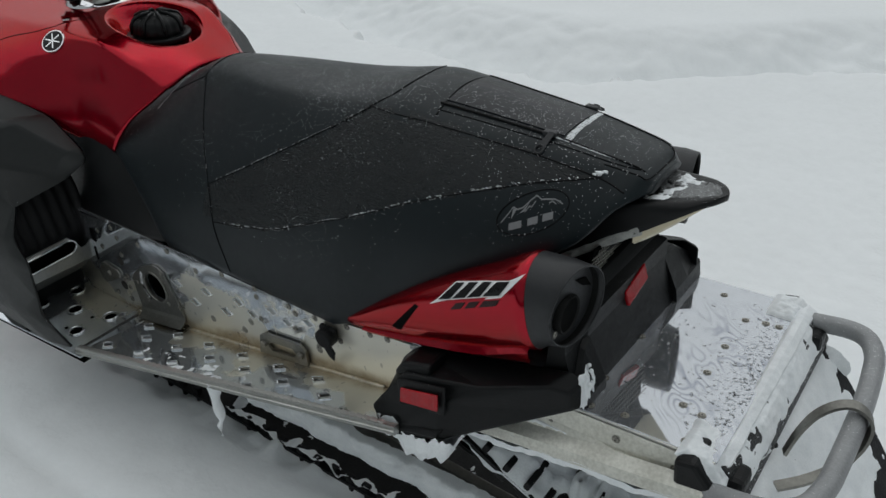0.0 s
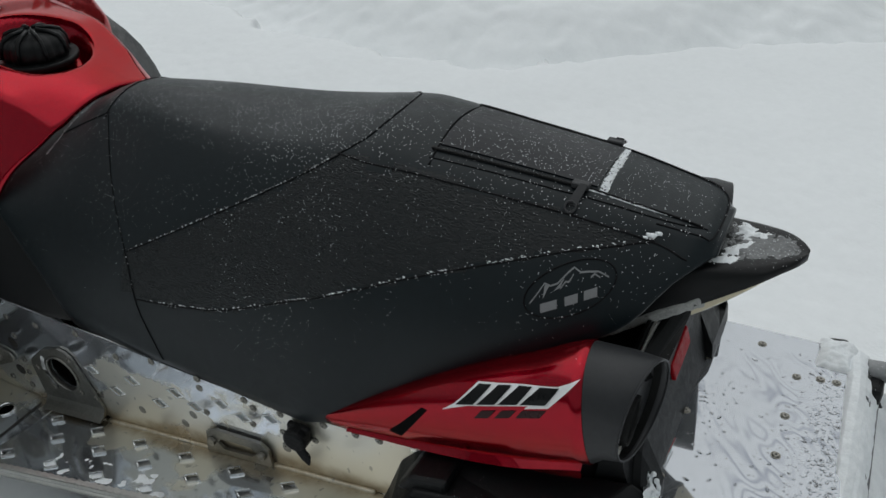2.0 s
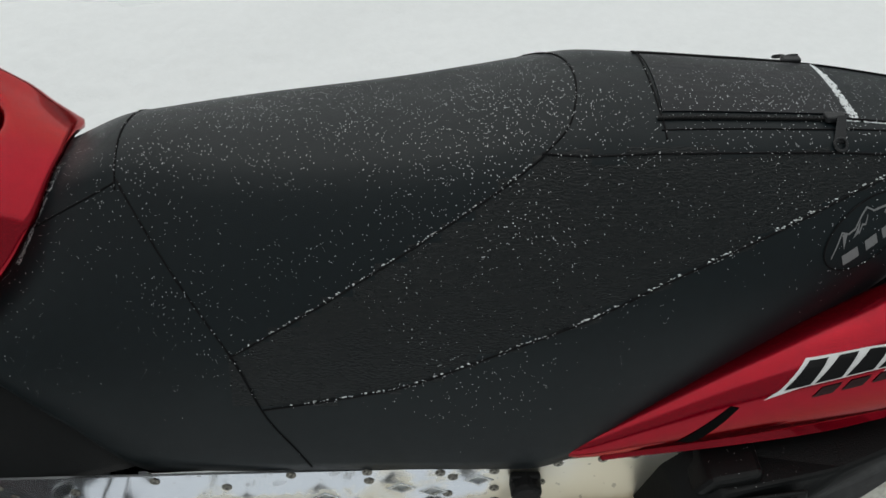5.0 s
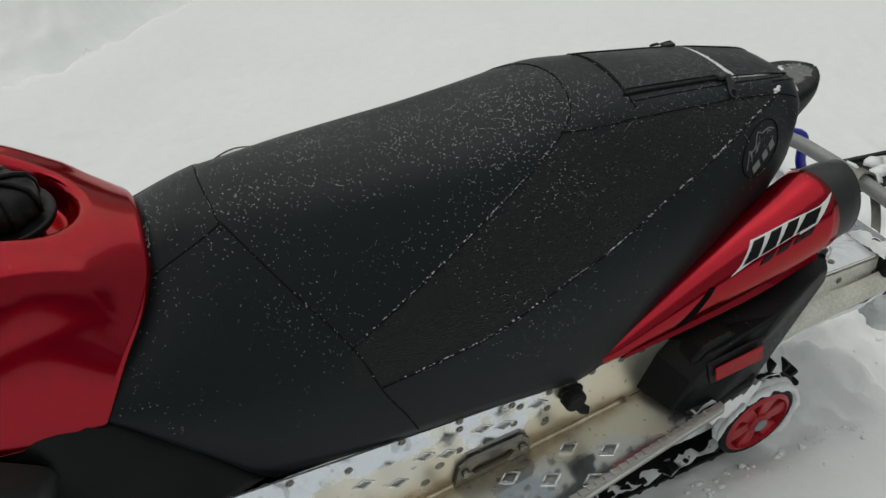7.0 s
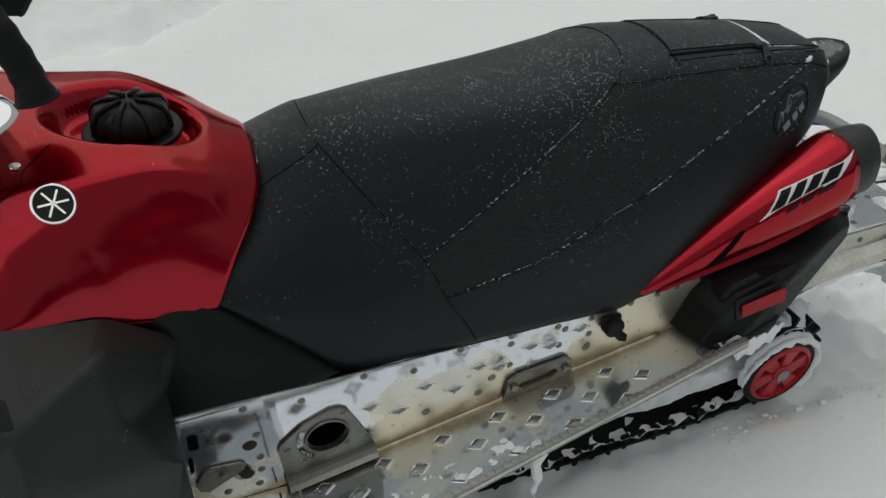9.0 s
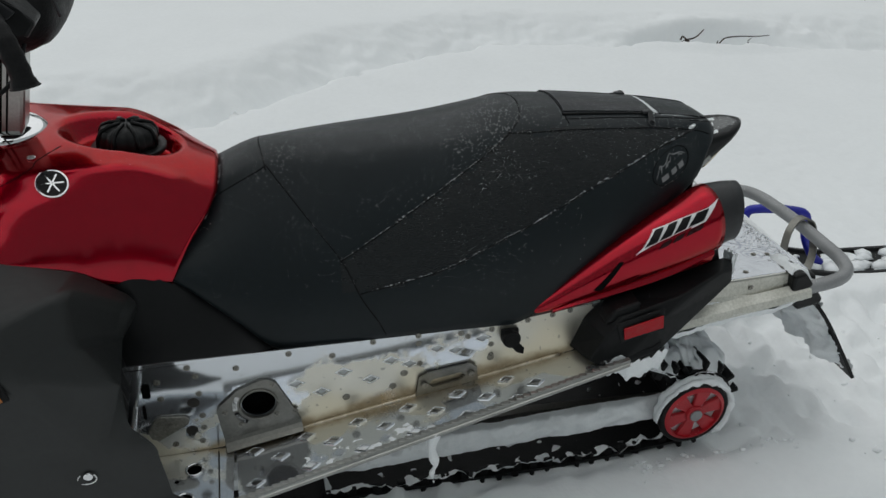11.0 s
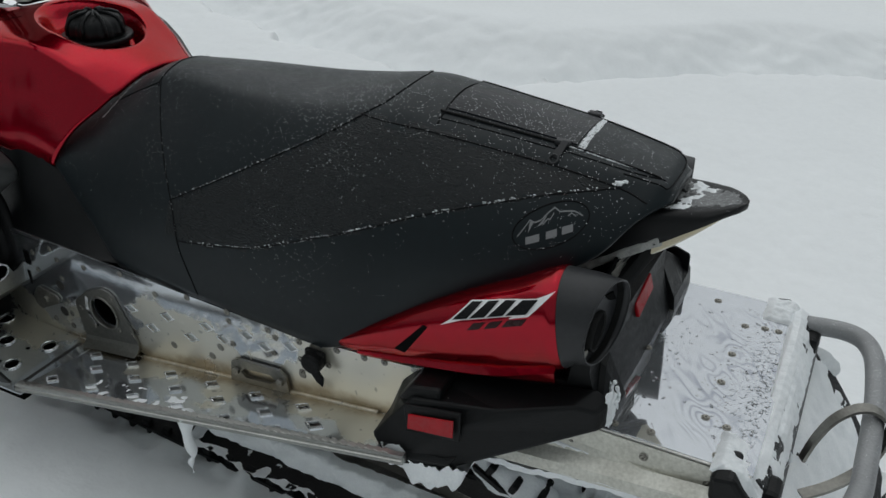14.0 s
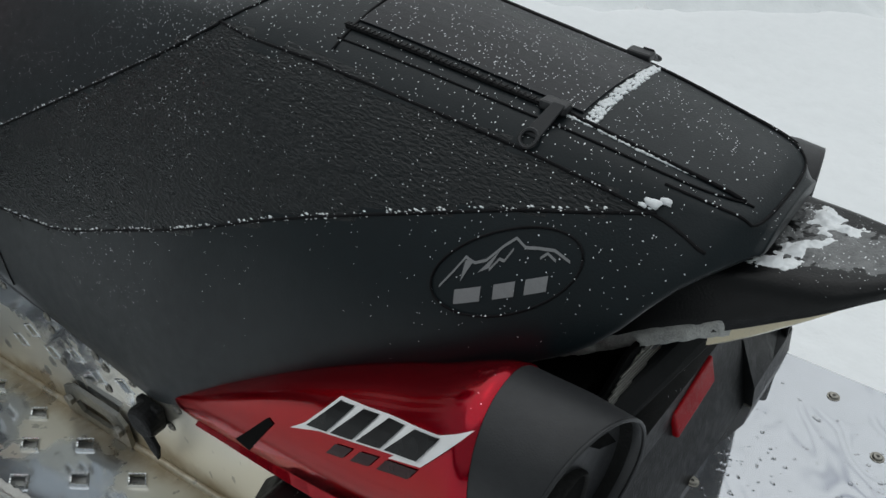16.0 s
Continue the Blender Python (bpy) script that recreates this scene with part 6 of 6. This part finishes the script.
slot_ = [Vector((-0.262 + 0.016 * math.cos(a), 0.340 + 0.016 * math.sin(a))) for a in [math.pi * (0.5 - i / 8) for i in range(9)]] + [Vector((-0.352 + 0.016 * math.cos(a), 0.338 + 0.016 * math.sin(a))) for a in [math.pi * (1.5 - i / 8) for i in range(9)]]
# Duller metal than the board, to put the foot well's shade in.
toe = part("toe_bracket", pierced(edge_, [slot_], lambda y, z: (-0.968 - 0.12 * (0.36 - z), y, z), (-0.003, 0, 0)), DULL_ALU, sled, "bent aluminium toe bracket with a slot")
part("bracket_rim", tube([Vector((-0.967 - 0.12 * (0.36 - q.y), q.x, q.y)) for q in slot_ + slot_[:1]], 0.0018, 6), EDGE, toe, smooth=True)
part("kick_plate", prism([(-0.977, -0.214, 0.292), (-0.977, -0.374, 0.297), (-1.090, -0.380, 0.199), (-1.090, -0.214, 0.199)], (-0.002, 0, -0.002), 0), DULL_ALU, sled, "dull aluminium kick plate")

# steering: chrome dish, post, riser, bar, grip, lever, bag
sx, sy, sz = -1.150, 0.050, 0.738
dish = [[(sx + r_ * 1.08 * math.cos(a), sy + r_ * math.sin(a), sz + h) for a in [2 * math.pi * i / 40 for i in range(40)]] for r_, h in ((0.070, -0.034), (0.074, -0.014), (0.070, 0.001), (0.058, 0.013), (0.036, 0.019))]
part("chrome_dish", loft(dish, True, True), CHROME, sled, "mirror-bright steering dish", smooth=True)
post = part("steering_post", prism([(-1.158, 0.0, sz + 0.01), (-1.106, 0.0, sz + 0.01), (-1.078, -0.004, sz + 0.150), (-1.130, -0.004, sz + 0.150)], (0, 0.06, 0), 0.007), DULL_ALU, sled, "brushed aluminium steering riser")
for u in (0.30, 0.48):
    a, b = -1.158 + 0.052 * u, -1.130 + 0.052 * u
    part("post_groove", prism([(a, -0.0015, sz + 0.015), (a + 0.003, -0.0015, sz + 0.015), (b + 0.003, -0.0055, sz + 0.148), (b, -0.0055, sz + 0.148)], (0, 0.004, 0)), SOOT_SHADE, post)
part("post_back", prism([(-1.200, 0.005, sz + 0.02), (-1.160, 0.005, sz + 0.02), (-1.132, 0.0, sz + 0.16), (-1.185, 0.0, sz + 0.16)], (0, 0.06, 0), 0.008), PLASTIC, post)
part("post_foot", block((-1.165, -0.012, sz + 0.020), (0.046, 0.022, 0.016), 0.006), PLASTIC, post)
part("post_bolt", disc((-1.172, -0.024, sz + 0.024), (0, -1, 0.2), 0.010, 0.012, 20, 0.003), RUBBER, post)
part("clamp_block", block((-1.112, 0.02, sz + 0.175), (0.08, 0.12, 0.06), 0.014), PLASTIC, post)
bar_line = [(-1.130, 0.045, 0.923), (-1.125, -0.08, 0.953), (-1.100, -0.16, 0.996), (-1.070, -0.215, 1.002)]
bar = part("handlebar", tube(smooth_line(bar_line, 6), 0.011, 12), SATIN, sled, "black handlebar with rubber grip", smooth=True)
grip_line = [(-1.072, -0.210, 1.004), (-1.060, -0.242, 1.000), (-1.044, -0.270, 0.982), (-1.031, -0.286, 0.952), (-1.026, -0.290, 0.926)]
gl = smooth_line(grip_line, 10)
part("grip", tube(gl, lambda s: 0.0140 + 0.0005 * math.sin(s * 50) + 0.006 * max(0, (s - 0.80) / 0.2) ** 2, 18), RUBBER, bar, "ribbed rubber grip", smooth=True)
def shell(pts, y, depth, bevel=0.005):
    return prism([(a, y, b) for a, b in pts], (0, depth, 0), bevel)


box = part("switch_box", shell([(-1.083, 1.030), (-1.056, 1.029), (-1.030, 1.008), (-1.012, 0.988), (-1.027, 0.967), (-1.040, 0.978), (-1.066, 0.985), (-1.084, 1.006)], -0.222, 0.055), PLASTIC, bar, "black angular switch housing")
part("switch_face", shell([(-1.074, 1.024), (-1.056, 1.023), (-1.034, 1.004), (-1.046, 0.994), (-1.070, 1.002)], -0.225, 0.006, 0.002), SATIN, box)
res = part("brake_reservoir", shell([(-1.140, 1.002), (-1.113, 1.010), (-1.100, 0.984), (-1.114, 0.957), (-1.136, 0.962)], -0.205, 0.050), PLASTIC, bar)
part("reservoir_lid", shell([(-1.138, 1.006), (-1.114, 1.013), (-1.108, 1.002), (-1.132, 0.996)], -0.210, 0.055, 0.003), SATIN, res)
part("lever_clamp", shell([(-1.106, 1.017), (-1.093, 1.021), (-1.080, 1.002), (-1.094, 0.991)], -0.226, 0.030, 0.004), DULL_ALU, bar, "dull metal lever clamp")
perch = part("lever_perch", shell([(-1.119, 0.934), (-1.103, 0.947), (-1.095, 0.941), (-1.112, 0.922)], -0.180, 0.024, 0.003), CHROME, bar, "bright metal lever pivot")
part("perch_bolt", disc((-1.106, -0.181, 0.938), (0, -1, 0), 0.006, 0.006, 6, 0.001), STEEL, perch)
part("brake_lever", shell([(-1.141, 0.926), (-1.122, 0.939), (-1.114, 0.921), (-1.111, 0.909), (-1.120, 0.891), (-1.134, 0.896), (-1.126, 0.908), (-1.128, 0.916)], -0.186, 0.012, 0.004), DULL_ALU, bar, "bright metal lever")
part("cable", tube(smooth_line([(-1.16, -0.14, 0.90), (-1.135, -0.13, 0.862), (-1.10, -0.11, 0.858), (-1.075, -0.085, 0.885), (-1.06, -0.06, 0.93)], 6), 0.0035, 8), RUBBER, bar, smooth=True)
part("cable", tube(smooth_line([(-1.20, -0.10, 0.94), (-1.175, -0.10, 0.87), (-1.165, -0.05, 0.80), (-1.17, -0.02, 0.76)], 6), 0.0045, 8), RUBBER, bar, smooth=True)
bm = bmesh.new()
q = bmesh.ops.create_icosphere(bm, subdivisions=4, radius=1)
for v in q["verts"]:
    d = v.co.copy()
    v.co = Vector((-1.075 + 0.075 * math.copysign(abs(d.x) ** 0.7, d.x), 0.05 + 0.14 * math.copysign(abs(d.y) ** 0.6, d.y), 0.985 + 0.095 * math.copysign(abs(d.z) ** 0.7, d.z) + 0.25 * 0.075 * d.x)) + Vector((0.006, 0.004, 0.006)) * noise.noise(d * 5)
bag = part("handlebar_bag", bm, RUBBER, sled, "black padded handlebar bag with zip", smooth=True)
part("bag_zip", tube(smooth_line([(-1.060, -0.091, 1.06), (-1.020, -0.085, 1.02), (-1.005, -0.075, 0.96)], 5), 0.003, 6), SATIN, bag, smooth=True)
part("blue_tab", block((-1.085, -0.120, 1.062), (0.045, 0.02, 0.010), 0.003), BLUE, bag, "blue tab")

# ---- another machine's ski behind, with its blue loop ----
ski = tagged(new("snowmobile_ski"), "black snowmobile ski with blue loop lying on snow", "ski")
SKZ = curve([(0.55, 0.16), (0.70, 0.105), (0.85, 0.052), (1.0, 0.030), (1.9, 0.026)])
rows = []
for i in range(40):
    x = 0.66 + 1.1 * i / 39
    w = 0.062 * step(0.60, 0.80, x) + 0.012
    z = SKZ(x)
    yc = 0.43 - 0.06 * (x - 0.7)
    rows.append([(x, yc - w, z + 0.012), (x, yc - w, z - 0.004), (x, yc - w * 0.3, z - 0.012), (x, yc + w * 0.3, z - 0.012), (x, yc + w, z - 0.004), (x, yc + w, z + 0.012), (x, yc + w * 0.85, z + 0.012), (x, yc + w * 0.8, z + 0.002), (x, yc - w * 0.8, z + 0.002), (x, yc - w * 0.85, z + 0.012)])
part("ski_blade", loft(rows, True, True), PLASTIC, ski, "black plastic ski", smooth=False)
loop = [(0.675, 0.46, 0.120), (0.685, 0.475, 0.200), (0.715, 0.46, 0.222), (0.80, 0.43, 0.225), (0.845, 0.415, 0.210), (0.86, 0.41, 0.14), (0.90, 0.405, 0.075), (0.93, 0.40, 0.050)]
part("ski_loop", tube(smooth_line(loop, 6), 0.0135, 12), BLUE, ski, "bright blue plastic loop", smooth=True)
part("spindle", prism([(1.24, 0.37, 0.045), (1.40, 0.37, 0.045), (1.38, 0.37, 0.12), (1.40, 0.37, 0.20), (1.34, 0.37, 0.21), (1.28, 0.37, 0.12)], (0, 0.05, 0), 0.008), TUBE_GREY, ski, "grey spindle crusted with snow")
for x, z in ((1.29, 0.08), (1.34, 0.10), (1.36, 0.16)):
    part("bolt", disc((x, 0.37, z), (0, -1, 0), 0.012, 0.010, 6, 0.001), RUBBER, ski)
bm = bmesh.new()
for i in range(60):
    x = random.uniform(0.86, 1.7)
    r = random.uniform(0.008, 0.028)
    lump(bm, (x, 0.43 - 0.06 * (x - 0.7) + random.uniform(-0.04, 0.05), SKZ(x) + 0.006), (r * 1.5, r, r * 0.5), i + 500, 1, 0.5)
tagged(part("ski_snow", bm, CRUST, ski, "snow lying in the ski", smooth=True), kind="stuff")

# ---- crumbs of snow thrown up by the belt ----
bm = bmesh.new()
crumb = random.Random(21)
for i in range(220):
    if i % 3 == 0:
        x, y = crumb.uniform(0.0, 0.40), -0.225 - abs(crumb.gauss(0, 0.03))
    else:
        x, y = crumb.uniform(0.20, 1.7), crumb.uniform(-0.36, 0.26)
    r = 0.002 + 0.006 * crumb.random() ** 2.5
    lump(bm, (x, y, ground_z(x, y) + r * 0.2), (r * crumb.uniform(0.8, 1.5), r, r * 0.7), i + 900, 1, 0.5)
tagged(part("snow_crumb", bm, SNOW, None, "loose crumbs of snow along the belt's track", smooth=True), "loose crumbs of snow along the belt's track", "snow", kind="stuff")

# ---- bare twigs poking from the hollow ----
def twig_clump(cx, cy, strokes, thick):
    """Forked twigs: each stroke runs from x, z to x, z round the clump's middle."""
    rnd = random.Random(5)
    bush = tagged(new("twigs"), "bare brown twigs poking out of snow", "twigs")
    for x0, z0, x1, z1, k in strokes:
        a = Vector((cx + x0, cy + rnd.uniform(-0.04, 0.04), z0))
        b = Vector((cx + x1, cy + rnd.uniform(-0.08, 0.08), z1))
        bend = Vector((0, rnd.uniform(-0.02, 0.02), rnd.uniform(-0.008, 0.012)))
        P = [a - (b - a) * 0.12 - Vector((0, 0, 0.03)), a, a.lerp(b, 0.35) + bend, a.lerp(b, 0.7) - bend * 0.6, b]
        part("twig", tube(smooth_line(P, 4), lambda s: thick * k * (1 - 0.55 * s), 6), TWIG, bush, smooth=True)


FORKS = [(-0.21, -0.06, -0.03, 0.05, 1.3), (-0.17, 0.02, -0.07, -0.06, 1.0), (-0.12, -0.01, -0.22, -0.05, 0.9), (0.10, 0.01, 0.36, 0.03, 0.9), (0.09, -0.04, 0.29, -0.05, 1.0), (0.12, -0.08, 0.35, -0.10, 1.0),
         (0.24, -0.05, 0.23, 0.02, 0.7), (0.07, -0.06, 0.19, -0.07, 1.2), (-0.05, -0.05, 0.04, -0.05, 1.4), (0.01, -0.06, 0.10, -0.03, 1.1), (-0.13, -0.04, -0.02, -0.05, 0.8)]


def leafy_sprig(cx, cy, seed):
    rnd = random.Random(seed)
    sprig = tagged(new("sprig"), "dry sprig with brown leaves poking out of snow", "sprig")
    z = ground_z(cx, cy)
    for i in range(5):
        a = rnd.uniform(0, 6.28)
        tip = Vector((cx + 0.13 * math.cos(a), cy + 0.10 * math.sin(a), z + rnd.uniform(0.05, 0.17)))
        base = Vector((cx, cy, z - 0.02))
        part("twig", tube([base, base.lerp(tip, 0.6) + Vector((0, 0, 0.03)), tip], 0.002, 6), TWIG, sprig, smooth=True)
        for k in range(3):
            c = tip + Vector((rnd.uniform(-0.02, 0.02), rnd.uniform(-0.02, 0.02), -0.01))
            d = Vector((rnd.uniform(-1, 1), rnd.uniform(-1, 1), rnd.uniform(-1.2, -0.2))).normalized() * rnd.uniform(0.030, 0.048)
            w = d.orthogonal().normalized() * d.length * 0.28
            fold = d.cross(w).normalized() * 0.004
            part("leaf", loft([[c, c, c], [c + d * 0.3 + w, c + d * 0.3 - fold, c + d * 0.3 - w], [c + d * 0.65 + w * 0.8, c + d * 0.65 - fold, c + d * 0.65 - w * 0.8], [c + d + w * 0.04, c + d, c + d - w * 0.04]]), LEAF, sprig, smooth=True)


leafy_sprig(1.02, 4.14, 4)
leafy_sprig(1.22, 4.26, 9)
bent = tagged(new("twig"), "thin bare twig arching out of snow", "twigs")
part("stem", tube(smooth_line([(-0.611, 1.071, 0.01), (-0.54, 1.118, 0.03), (-0.465, 1.16, 0.035), (-0.388, 1.157, 0.03), (-0.292, 1.152, 0.02)], 6), lambda s: 0.0028 * (1 - 0.5 * s), 6), TWIG, bent, smooth=True)
twig_clump(1.98, 2.85, FORKS, 0.0055)
twig_clump(3.60, 3.50, [(-0.10, 0.00, -0.03, 0.11, 1.0), (-0.02, 0.02, -0.09, 0.08, 0.8), (0.00, 0.01, 0.07, 0.09, 0.9), (-0.12, 0.02, 0.06, 0.01, 0.8)], 0.0050)
